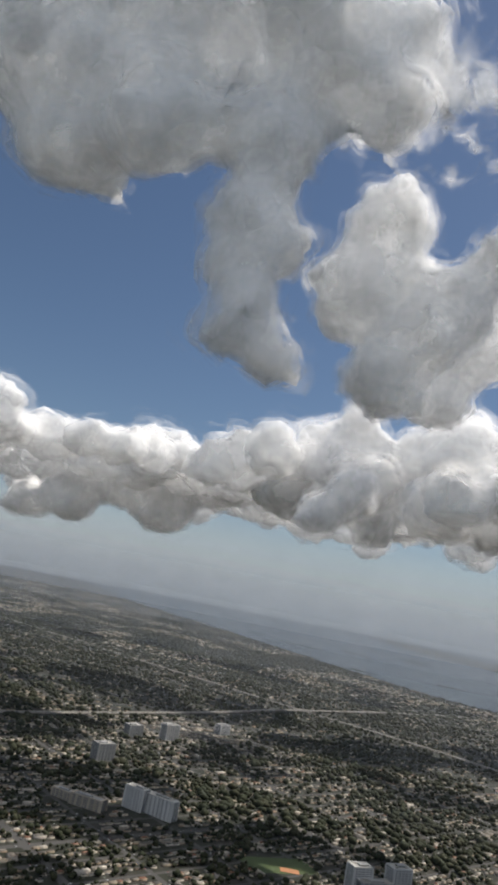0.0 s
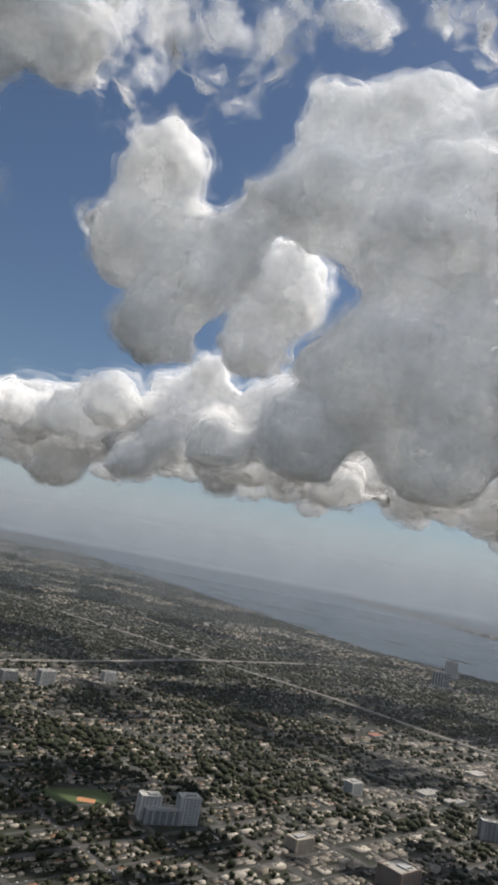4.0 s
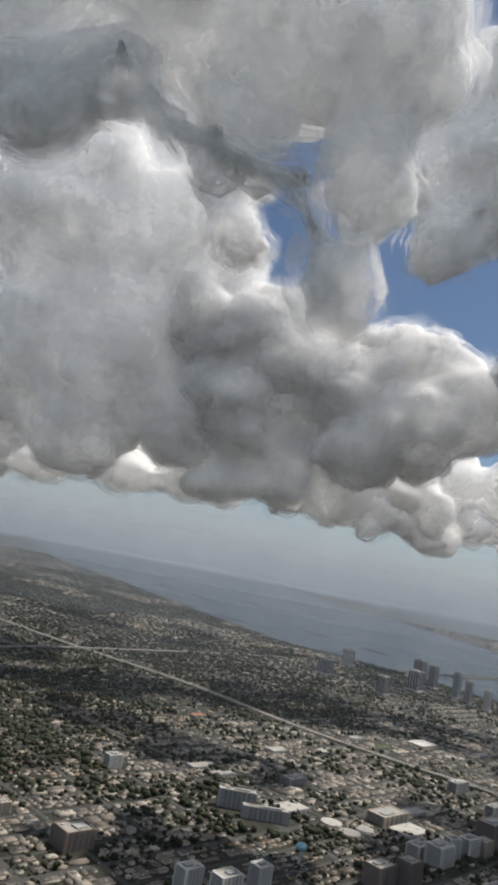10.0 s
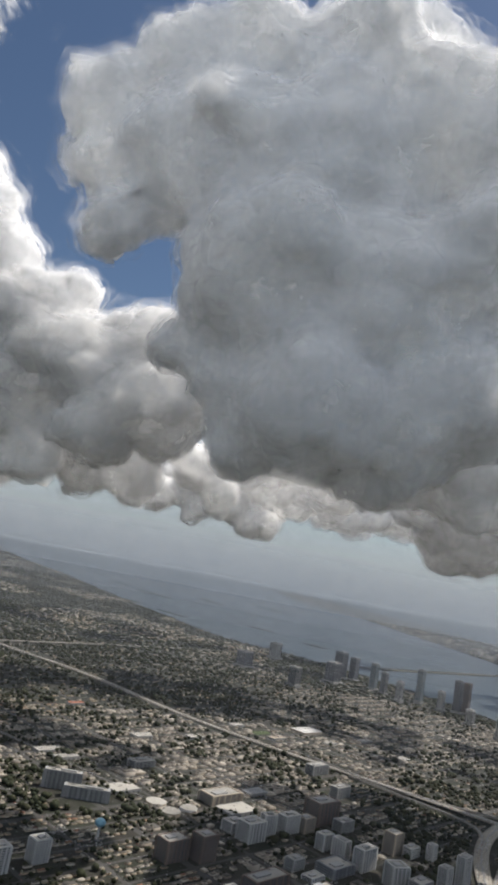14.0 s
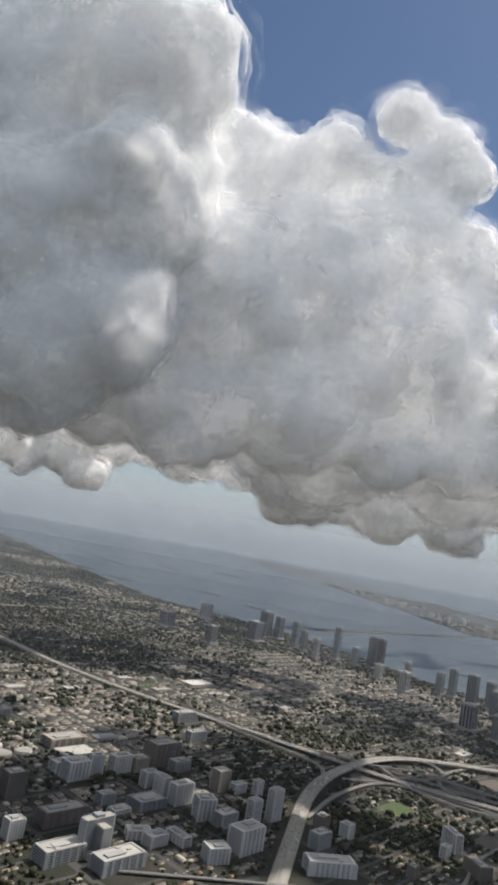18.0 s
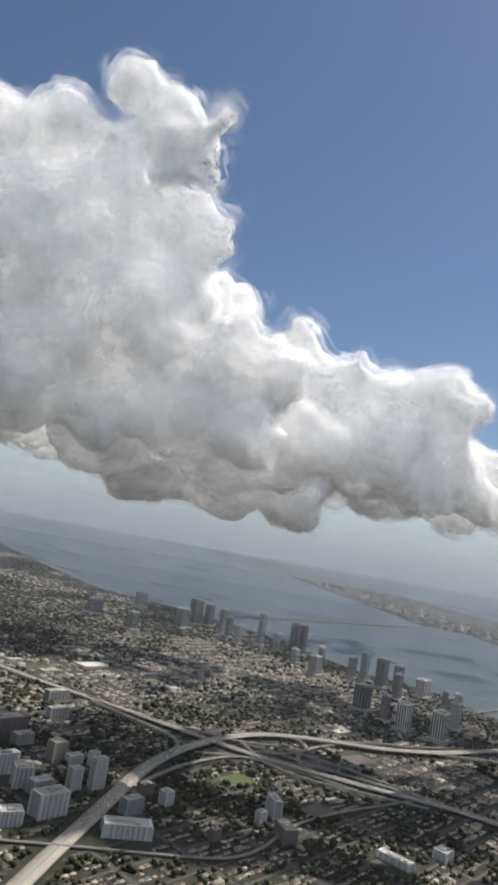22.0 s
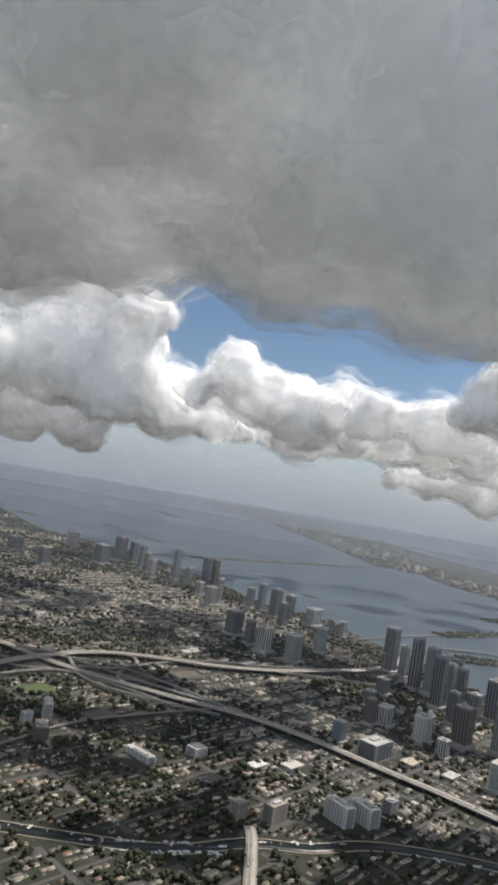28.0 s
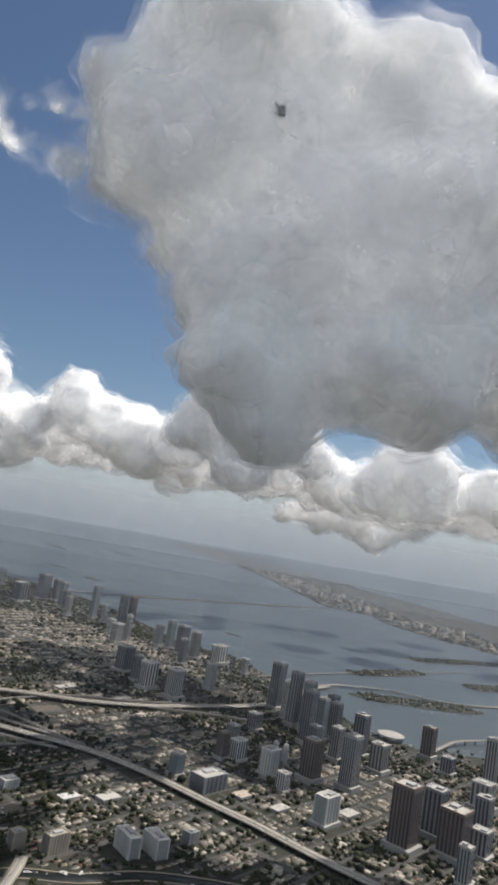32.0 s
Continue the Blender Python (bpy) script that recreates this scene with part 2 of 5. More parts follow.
ROOF, GREY, BEIGE = plain("roof_membrane", (0.33, 0.315, 0.285), 0.85, 0.35, 0.7, 0, 0.2), plain("grey_render", (0.29, 0.29, 0.285), 0.75, 0.2, 0.4, 0, 0.15), plain("beige_render", (0.33, 0.28, 0.22), 0.8, 0.18, 0.4, 0, 0.12)
BROWN, RUST, BLUE = plain("brown_render", (0.16, 0.12, 0.1), 0.75, 0.2), plain("rust_paint", (0.3, 0.11, 0.06), 0.8), plain("blue_paint", (0.2, 0.4, 0.5), 0.5)
DARK, PANE, STEEL = glazing("dark_glass", (0.045, 0.053, 0.066)), glazing("grey_glass", (0.1, 0.11, 0.12)), plain("steel", (0.3, 0.3, 0.31), 0.45, 0.2, 1.0, 0.6)
TEAL, SLATE = glazing("teal_glass", (0.07, 0.12, 0.14)), plain("slate_render", (0.2, 0.205, 0.22), 0.7, 0.2, 0.4, 0, 0.15)
HOUSES = by_slope("houses", [(0.133, 0.119, 0.0969), (0.0668, 0.0594, 0.0512), (0.2, 0.176, 0.142), (0.0868, 0.072, 0.057), (0.173, 0.0747, 0.0399), (0.113, 0.0974, 0.0741), (0.367, 0.332, 0.279), (0.0568, 0.0501, 0.0427), (0.0798, 0.072, 0.0626), (0.227, 0.187, 0.137)],
                  [(0.367, 0.325, 0.257), (0.267, 0.225, 0.16), (0.414, 0.375, 0.318), (0.28, 0.213, 0.148)], "island")
SHEDS = by_slope("sheds", [(0.16, 0.144, 0.12), (0.0798, 0.072, 0.0626), (0.267, 0.239, 0.194), (0.107, 0.0944, 0.0796), (0.414, 0.375, 0.313), (0.2, 0.168, 0.131), (0.0668, 0.0594, 0.0512), (0.133, 0.119, 0.0969)],
                 [(0.301, 0.269, 0.223), (0.227, 0.193, 0.153), (0.335, 0.3, 0.257)], "island")
HOUSE_ONE = by_slope("house_paint", [(0.4, 0.363, 0.302), (0.2, 0.182, 0.153), (0.24, 0.1, 0.0456), (0.335, 0.276, 0.199), (0.133, 0.119, 0.103), (0.495, 0.45, 0.381)],
                     [(0.367, 0.325, 0.257), (0.267, 0.225, 0.16), (0.414, 0.375, 0.318), (0.28, 0.213, 0.148)], "object")
LEAVES = foliage("leaves", [(0.016, 0.02, 0.0095), (0.025, 0.029, 0.013), (0.036, 0.039, 0.018), (0.02, 0.025, 0.011), (0.043, 0.042, 0.021)], "island")
LEAF_ONE = foliage("tree_leaves", [(0.016, 0.02, 0.0095), (0.026, 0.031, 0.014), (0.036, 0.039, 0.018), (0.041, 0.041, 0.02)], "object")
BARK = plain("bark", (0.09, 0.07, 0.05), 0.9)
CARPAINT = by_slope("car_paint", [(0.6, 0.6, 0.6), (0.05, 0.05, 0.055), (0.3, 0.3, 0.31), (0.75, 0.74, 0.72), (0.25, 0.04, 0.03), (0.05, 0.08, 0.16)], [(0.3, 0.3, 0.3), (0.1, 0.1, 0.1)], "island")
CLOUD, WISP = cloud_core(), loose_vapour()
# Haze brightness is painted into two tones: dim nearby, paler far off.
DIM_HAZE_TONE, PALE_HAZE_TONE = (0.44, 0.46, 0.5), (0.62, 0.67, 0.72)


# ---- mesh helpers ----
def mesh_of(name, verts, faces, mat, smooth=False):
    me = bpy.data.meshes.new(name)
    if isinstance(verts, np.ndarray):
        fa = np.asarray(faces, dtype=np.int32)
        k = fa.shape[1]
        me.vertices.add(len(verts))
        me.vertices.foreach_set("co", np.ascontiguousarray(verts, dtype=np.float32).ravel())
        me.loops.add(fa.size)
        me.loops.foreach_set("vertex_index", fa.ravel())
        me.polygons.add(len(fa))
        me.polygons.foreach_set("loop_start", np.arange(0, fa.size, k, dtype=np.int32))
        me.update(calc_edges=True)
    else:
        me.from_pydata(verts, [], faces)
    me.materials.append(mat)
    if smooth:
        me.polygons.foreach_set("use_smooth", np.ones(len(me.polygons), dtype=bool))
    return me


def part(name, bm, mat, parent, label=""):
    me = bpy.data.meshes.new(name)
    bm.to_mesh(me)
    bm.free()
    me.materials.append(mat)
    ob = new(name, me)
    ob.parent = parent
    if label:
        ob["label"] = label
    return ob


UNIT = {}


def block(name, mat, parent, cx, cy, z0, sx, sy, sz, turn=0.0, label="", taper=0.0):
    """An upright slab on z0 with softened edges; alike slabs share one mesh."""
    key = (mat.name, taper)
    if key not in UNIT:
        bm = bmesh.new()
        bmesh.ops.create_cube(bm, size=1.0)
        for v in bm.verts:
            v.co.z += 0.5
            if v.co.z > 0.5:
                v.co.x *= 1 - taper
                v.co.y *= 1 - taper
        bmesh.ops.bevel(bm, geom=[e for e in bm.edges if abs(e.verts[0].co.z - e.verts[1].co.z) > 0.5], offset=0.03, segments=1, affect="EDGES")
        me = bpy.data.meshes.new("block")
        bm.to_mesh(me)
        bm.free()
        me.materials.append(mat)
        UNIT[key] = me
    ob = new(name, UNIT[key])
    ob.parent = parent
    ob.location, ob.rotation_euler, ob.scale = (cx, cy, z0), (0, 0, turn), (sx, sy, sz)
    if label:
        ob["label"] = label
    return ob


def base(name, x, y, turn, label, category, group="", z=0.0):
    e = new(name)
    e.location, e.rotation_euler = (x, y, z), (0, 0, radians(turn))
    return tagged(e, label, category, group)


def spline(points, step=6.0):
    """A smooth line through a few corner points of the plan."""
    p = [np.array(q, float) for q in points]
    p = [2 * p[0] - p[1]] + p + [2 * p[-1] - p[-2]]
    out = []
    for a, b, c, d in zip(p, p[1:], p[2:], p[3:]):
        k = max(2, int(np.linalg.norm(c - b) / step))
        for i in range(k):
            t = i / k
            out.append(0.5 * (2 * b + (c - a) * t + (2 * a - 5 * b + 4 * c - d) * t * t + (3 * b - a - 3 * c + d) * t ** 3))
    out.append(p[-2])
    return np.array(out)


def offset_line(line, d):
    t = np.gradient(line[:, :2], axis=0)
    t /= np.linalg.norm(t, axis=1)[:, None] + 1e-9
    o = line.copy()
    o[:, 0] -= t[:, 1] * d
    o[:, 1] += t[:, 0] * d
    return o


def strip_mesh(name, line, left, right, z_low, z_high, mat):
    """A band along a line of the plan, between two offsets, with thickness. The line may carry its own heights."""
    a, b = offset_line(line, left), offset_line(line, right)
    h = line[:, 2] if line.shape[1] > 2 else np.zeros(len(line))
    n = len(line)
    v = np.concatenate([np.c_[a[:, :2], h + z_high], np.c_[b[:, :2], h + z_high], np.c_[a[:, :2], h + z_low], np.c_[b[:, :2], h + z_low]])
    i = np.arange(n - 1)
    f = np.concatenate([np.c_[i, i + n, i + n + 1, i + 1], np.c_[i, i + 1, i + 2 * n + 1, i + 2 * n], np.c_[i + n, i + 3 * n, i + 3 * n + 1, i + n + 1], np.c_[i + 2 * n, i + 2 * n + 1, i + 3 * n + 1, i + 3 * n]])
    return mesh_of(name, v, f[:, ::-1], mat)


def slab_from(name, outline, z_low, z_high, mat):
    """A flat piece of land with an upright edge."""
    bm = bmesh.new()
    vs = [bm.verts.new((p[0], p[1], z_high)) for p in outline]
    f = bm.faces.new(vs)
    if f.normal.z < 0:
        f.normal_flip()
    bmesh.ops.triangulate(bm, faces=[f])
    edges = [e for e in bm.edges if len(e.link_faces) == 1]
    low = bmesh.ops.extrude_edge_only(bm, edges=edges)
    for v in low["geom"]:
        if isinstance(v, bmesh.types.BMVert):
            v.co.z = z_low
    me = bpy.data.meshes.new(name)
    bmesh.ops.recalc_face_normals(bm, faces=bm.faces)
    bm.to_mesh(me)
    bm.free()
    me.materials.append(mat)
    return me


# ---- land and water ----
WATER_Z = -0.25
water = new("water", mesh_of("water", [(-4600, -700, WATER_Z), (4600, -700, WATER_Z), (4600, 4600, WATER_Z), (-4600, 4600, WATER_Z)], [(0, 1, 2, 3)], BAY))
tagged(water, "grey-blue water of a wide bay reaching the horizon", "water", kind="structure")
SHORE = spline([(-1500, 3900), (-760, 2400), (-336, 1732), (-175, 1463), (0, 1184), (131, 991), (225, 935), (320, 860), (408, 745), (456, 668), (503, 648), (532, 590), (572, 520), (590, 472), (626, 440), (675, 452), (720, 380), (800, 250), (1000, -100)], 18)
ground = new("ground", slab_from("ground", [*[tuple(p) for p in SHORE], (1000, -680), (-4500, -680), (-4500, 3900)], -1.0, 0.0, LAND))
tagged(ground, "dark green and grey flat city land between streets and yards", "ground", kind="structure")


def islet(name, x, y, a, b, turn, mat, label, wobble=0.12, n=36):
    r = random.Random(round(x * 7 + y))
    ph = [r.uniform(0, 6.28) for _ in range(4)]
    pts = []
    for i in range(n):
        t = 2 * math.pi * i / n
        k = 1 + wobble * (math.sin(2 * t + ph[0]) + 0.6 * math.sin(3 * t + ph[1]) + 0.4 * math.sin(5 * t + ph[2]))
        u, v = a * k * math.cos(t), b * k * math.sin(t)
        c, s = math.cos(radians(turn)), math.sin(radians(turn))
        pts.append((x + u * c - v * s, y + u * s + v * c))
    return tagged(new(name, slab_from(name, pts, -1.0, 0.05, mat)), label, "island", kind="structure")


beach_west = [(120, 3900), (285, 2858), (470, 2400), (590, 1796), (640, 1520), (672, 1352), (745, 1345), (755, 1240), (800, 1135), (883, 1040), (1010, 900), (1250, 700)]
beach_east = [(1600, 900), (1350, 1180), (1120, 1560), (950, 2057), (800, 2642), (560, 3500), (420, 3900)]
barrier = [tuple(p) for p in spline(beach_west, 25)] + [tuple(p) for p in spline(beach_east, 40)]
tagged(new("barrier_island", slab_from("barrier_island", barrier, -1.0, 0.05, LAND)), "long low barrier island built over, hazy across the bay", "island", kind="structure")
for x, y, a, b, turn in ((180, 1226, 26, 7, -30), (269, 1110, 24, 6, -38), (-98, 1640, 75, 9, -48), (-60, 1300, 30, 7, -35), (28, 1200, 34, 6, -35), (500, 781, 12, 3.5, -35), (-215, 1815, 50, 8, -40), (-210, 2520, 70, 20, -30), (30, 1750, 60, 12, -55), (180, 1900, 80, 14, -50)):
    islet("bay_island", x, y, a, b, turn, LEAF_ONE, "low wooded island alone in the bay")
for x, y, a, b, turn in ((752, 862, 55, 13, 35), (815, 905, 60, 12, 32), (880, 850, 60, 12, 30), (655, 705, 62, 12, 42), (760, 720, 35, 14, 30)):
    islet("villa_island", x, y, a, b, turn, LAND, "long artificial island with villas and trees", 0.05)
islet("port_island", 655, 582, 58, 15, 12, LAND, "flat port island with quays beside the causeway", 0.05)


# ---- plan of the streets ----
GRID = radians(50)
EAST, NORTH = np.array([math.cos(GRID), math.sin(GRID)]), np.array([-math.sin(GRID), math.cos(GRID)])


def to_grid(p):
    return np.stack([p @ EAST, p @ NORTH], -1)


def to_world(g):
    return g[..., :1] * EAST + g[..., 1:2] * NORTH


def lifted(points, lifts, step=6.0):
    """A road line with heights between its corner points."""
    return spline([(x, y, z) for (x, y), z in zip(points, lifts)], step)


FREEWAY = lifted([(-760, 1060), (-244, 731), (-143, 668), (-42, 604), (77, 536), (150, 477), (213, 436), (262, 410), (310, 384), (351, 362), (399, 347), (443, 336), (474, 320), (500, 301), (520, 287), (549, 264), (620, 215), (700, 150)], [0.5] * 6 + [0.7, 1.0, 1.4, 1.6, 1.6, 1.6, 1.6, 1.6, 1.6, 1.6, 1.5, 1.5])
EXPRESSWAY = lifted([(270, 90), (285, 180), (293, 233), (299, 271), (306, 313), (315, 342), (326, 363), (341, 384), (362, 400), (390, 408), (425, 414), (458, 428), (486, 448), (514, 468), (538, 496), (566, 560), (582, 582)], [0.5, 0.6, 0.7, 0.8, 1.0, 1.2, 1.4, 1.8, 2.2, 2.2, 2.0, 1.8, 1.6, 1.6, 1.6, 1.2, 1.0])
CROSSTOWN = lifted([(-260, 240), (-166, 356), (-104, 452), (-72, 505), (-45, 555), (-10, 610), (80, 740), (190, 860), (290, 915)], [0.5, 0.5, 0.6, 1.0, 1.6, 1.2, 0.6, 0.5, 0.5])
RAMP_A = lifted([(262, 405), (292, 384), (312, 366), (316, 350), (308, 328)], [1.0, 1.2, 1.6, 1.4, 1.0], 3)
RAMP_B = lifted([(351, 366), (368, 372), (380, 386), (376, 400), (360, 402)], [1.5, 1.6, 1.8, 2.0, 2.1], 3)
RAMP_C = lifted([(341, 378), (365, 378), (395, 366), (430, 346)], [1.8, 2.4, 2.2, 1.7], 3)
RAMP_D = lifted([(325, 350), (350, 358), (385, 362), (420, 350)], [1.2, 0.8, 0.8, 1.4], 3)
RAMP_E = lifted([(458, 424), (490, 434), (520, 440), (540, 460)], [1.8, 1.4, 1.0, 0.6], 3)
RAMP_F = lifted([(346, 379), (351, 368), (358, 354), (372, 343), (389, 338), (430, 331)], [1.9, 1.6, 1.4, 1.5, 1.6, 1.7], 3)
RAMP_G = lifted([(444, 428), (419, 424), (396, 406), (379, 386), (375, 367), (384, 353), (408, 345)], [1.9, 1.6, 1.2, 0.9, 0.9, 1.2, 1.6], 3)
RAMP_H = lifted([(244, 428), (274, 402), (300, 391), (330, 384), (360, 374), (400, 357), (440, 342)], [1.0, 1.1, 1.3, 1.2, 1.0, 1.2, 1.6], 3)
RAMP_J = lifted([(306, 296), (322, 330), (345, 356), (372, 352), (400, 340)], [0.9, 1.0, 0.8, 0.7, 0.9], 3)
RAMP_K = lifted([(341, 392), (370, 408), (410, 420), (450, 436), (480, 452)], [1.6, 1.3, 1.1, 1.0, 1.0], 3)
RAILWAY = lifted([(240, 225), (290, 237), (331, 246), (347, 252), (357, 264), (368, 286), (386, 307), (430, 345)], [0.7] * 8, 4)
RAIL_LINE = lifted([(-300, 560), (-35, 422), (7, 405), (46, 384), (82, 360), (170, 310)], [0.02] * 6)
BRIDGE = lifted([(447, 196), (447, 206), (447, 217), (447, 228), (446, 236)], [0.2, 0.7, 0.9, 0.7, 0.2], 3)
RIVERLINE = spline([(180, 150), (260, 178), (322, 197), (360, 207.5), (393, 210), (424, 214), (446, 225.5), (465, 229), (484, 237.5), (505, 240), (527, 239), (560, 232), (620, 225), (700, 250), (770, 270)], 5)


def near_line(p, line, d):
    """Whether points of the plan lie within d of a line."""
    out = np.zeros(len(p), bool)
    q = line[::2, :2]
    for i in range(0, len(p), 4000):
        c = p[i:i + 4000]
        a, b = q[:-1], q[1:]
        ab = b - a
        t = ((c[:, None] - a) * ab).sum(-1) / (ab ** 2).sum(-1)
        t = np.clip(t, 0, 1)[..., None]
        out[i:i + 4000] = (((a + t * ab - c[:, None]) ** 2).sum(-1)).min(1) < d * d
    return out


def on_land(p, margin=2.0):
    """Mainland side of the shore."""
    y = SHORE[::-1]
    order = np.argsort(SHORE[:, 1])
    xs = np.interp(p[:, 1], SHORE[order, 1], SHORE[order, 0])
    return p[:, 0] < xs - margin


KEEP_OUT = [(338, 362, 11), (362, 364, 9), (385, 372, 12), (408, 392, 11), (380, 309, 8)]      # (x, y, radius) of plots that hold something of their own


def free(p, grow=0.0):
    ok = on_land(p)
    for line, w in ((FREEWAY, 5.2), (EXPRESSWAY, 5.4), (CROSSTOWN, 4), (RIVERLINE, 4.6), (RAILWAY, 1.6), (RAMP_A, 2), (RAMP_B, 2), (RAMP_C, 2), (RAMP_D, 2), (RAMP_E, 2), (RAMP_F, 2), (RAMP_G, 2), (RAMP_H, 2), (RAMP_J, 2), (RAMP_K, 2), (RAIL_LINE, 1.5), (BRIDGE, 3)):
        ok &= ~near_line(p, line, w + grow)
    for x, y, r in KEEP_OUT:
        ok &= (p[:, 0] - x) ** 2 + (p[:, 1] - y) ** 2 > (r + grow) ** 2
    return ok


# ---- sky: clouds ----
ICO = {}


def ico(level):
    if level not in ICO:
        bm = bmesh.new()
        bmesh.ops.create_icosphere(bm, subdivisions=level, radius=1.0)
        bm.verts.ensure_lookup_table()
        v = np.array([q.co[:] for q in bm.verts])
        bm.verts.index_update()
        f = np.array([[q.index for q in t.verts] for t in bm.faces], dtype=np.int32)
        bm.free()
        ICO[level] = (v, f)
    return ICO[level]


def lattice_noise(p, seed):
    """Smooth value noise on a lattice, for many points at once."""
    i = np.floor(p).astype(np.int64)
    f = p - i
    u = f * f * f * (f * (f * 6 - 15) + 10)
    out = np.zeros(len(p))
    for dx in (0, 1):
        for dy in (0, 1):
            for dz in (0, 1):
                h = ((i[:, 0] + dx) * 374761393 + (i[:, 1] + dy) * 668265263 + (i[:, 2] + dz) * 2147483647 + seed * 1274126177) & 0xFFFFFFFF
                h = ((h ^ (h >> 13)) * 1103515245) & 0xFFFFFFFF
                h = ((h ^ (h >> 16)) * 2246822519) & 0xFFFFFFFF
                val = (h ^ (h >> 15)) / 4294967295.0
                out += val * np.where(dx, u[:, 0], 1 - u[:, 0]) * np.where(dy, u[:, 1], 1 - u[:, 1]) * np.where(dz, u[:, 2], 1 - u[:, 2])
    return out


def billow(p, seed, octaves=5, gain=0.55):
    """Rounded heads with sharp creases between them, at several sizes: the cauliflower of a cumulus."""
    s, a, n = np.zeros(len(p)), 1.0, 0.0
    for k in range(octaves):
        s += a * np.abs(2 * lattice_noise(p * 2 ** k + 17.3 * k, seed + k) - 1)
        n += a
        a *= gain
    return s / n


def union(blobs, grow, voxel):
    """One closed skin round overlapping balls."""
    d, f = ico(3)
    n, k = len(blobs), len(d)
    c = np.array(blobs)
    v = (d[None] * (c[:, None, 3:] + grow) + c[:, None, :3]).reshape(-1, 3)
    me = mesh_of("balls", v, (f[None] + (np.arange(n) * k)[:, None, None]).reshape(-1, 3), CLOUD)
    ob = new("balls", me)
    mod = ob.modifiers.new("skin", "REMESH")
    mod.mode, mod.voxel_size = "VOXEL", voxel
    ev = ob.evaluated_get(bpy.context.evaluated_depsgraph_get())
    out = bpy.data.meshes.new_from_object(ev)
    p, nrm = np.empty(len(out.vertices) * 3), np.empty(len(out.vertices) * 3)
    out.vertices.foreach_get("co", p)
    out.vertices.foreach_get("normal", nrm)
    q = np.empty(len(out.loops), dtype=np.int32)
    out.loops.foreach_get("vertex_index", q)
    bpy.data.objects.remove(ob)
    bpy.data.meshes.remove(me)
    bpy.data.meshes.remove(out)
    return p.reshape(-1, 3), nrm.reshape(-1, 3), q.reshape(-1, 4)


def cloud_skin(blobs, seed, voxel, rough, mesh):
    p, nrm, f = union(blobs, 0.0, mesh)
    size = voxel * 9.0
    lift = billow(p / size + 40, seed, 4, 0.6)
    wide = billow(p / (size * 3.1) + 11, seed + 31, 2)
    p = p + nrm * (rough * ((lift - 0.42) * 4.4 + (wide - 0.42) * 3.6) * voxel)[:, None]
    low = p[:, 2] < BASE_Z
    p[low, 2] = BASE_Z + (p[low, 2] - BASE_Z) * 0.35
    return p, nrm, f


def rim(p, nrm, f, voxel, seed, layers, low, high, thin):
    """Loose vapour in layers round a cloud, from low to high above its skin: closer on the sunny heads, wider below."""
    wide = (0.45 + 1.3 * lattice_noise(p / (voxel * 14.0) + 5, seed + 9)) * (1.0 - 0.7 * np.clip(-nrm[:, 2], 0, 1))
    seen = nrm[f].mean(1)[:, 1] < 0.45
    vs, fs, rise, body = [], [], [], []
    for k in range(layers):
        t = k / (layers - 1.0)
        stir = (1.2 + 2.4 * t) * (lattice_noise(p / (voxel * 4.2) + 3 * k, seed + 20 + k) - 0.5)
        vs.append(p + nrm * (voxel * ((low + (high - low) * t) * wide + stir))[:, None])
        fs.append(f[seen] + k * len(p))
        rise.append(np.full(len(p), thin[0] + (thin[1] - thin[0]) * t))
        body.append(np.full(len(p), 0.08 + 0.5 * (1 - t) ** 1.3))
    me = mesh_of("vapour", np.concatenate(vs), np.concatenate(fs), WISP, True)
    for name, val in (("rise", np.concatenate(rise)), ("body", np.concatenate(body)), ("fineness", np.full(len(p) * layers, 1.0 / (voxel * 9.0)))):
        me.attributes.new(name, "FLOAT", "POINT").data.foreach_set("value", val)
    return me


def cumulus(blobs, seed, voxel, label="white cumulus cloud with a grey base", soft=False, rough=0.9, layers=10, reach=2.5, thin=(0.28, 0.55)):
    """A cloud of heaped heads on a flat base: a pale heart in loose vapour."""
    e = tagged(new("cloud"), label if not soft else "torn scrap of thin white cloud", "cloud", "clouds over the city")
    r = random.Random(seed)
    e.location = blobs[0][:3]
    off = np.array([*blobs[0][:3]])
    heads = list(blobs)
    for x, y, z, q in blobs:
        for _ in range(8):
            u, w = r.uniform(0, 2 * math.pi), r.uniform(-0.5, 1)
            c = math.sqrt(1 - w * w)
            k = q * r.uniform(0.25, 0.5)
            if z + w * q - k > BASE_Z - 6:
                heads.append((x + c * math.cos(u) * q * 0.8, y + c * math.sin(u) * q * 0.8, z + w * q * 0.8, k))
    p, nrm, f = cloud_skin(heads, seed, voxel, rough, voxel * 1.85)
    if not soft:
        ob = new("heart", mesh_of("heart", p - nrm * voxel * 0.9 - off, f, CLOUD, True))
        ob.parent = e
    me = rim(p - off, nrm, f, voxel, seed, layers if not soft else 14, -1.0 if not soft else -min(5.5, 0.7 * sorted(q[3] for q in blobs)[len(blobs) // 3] / voxel), reach if not soft else 2.2, (0.22, 0.57) if not soft else thin)
    tagged(new("vapour", me), kind="stuff").parent = e
    return e


BASE_Z = 110.0
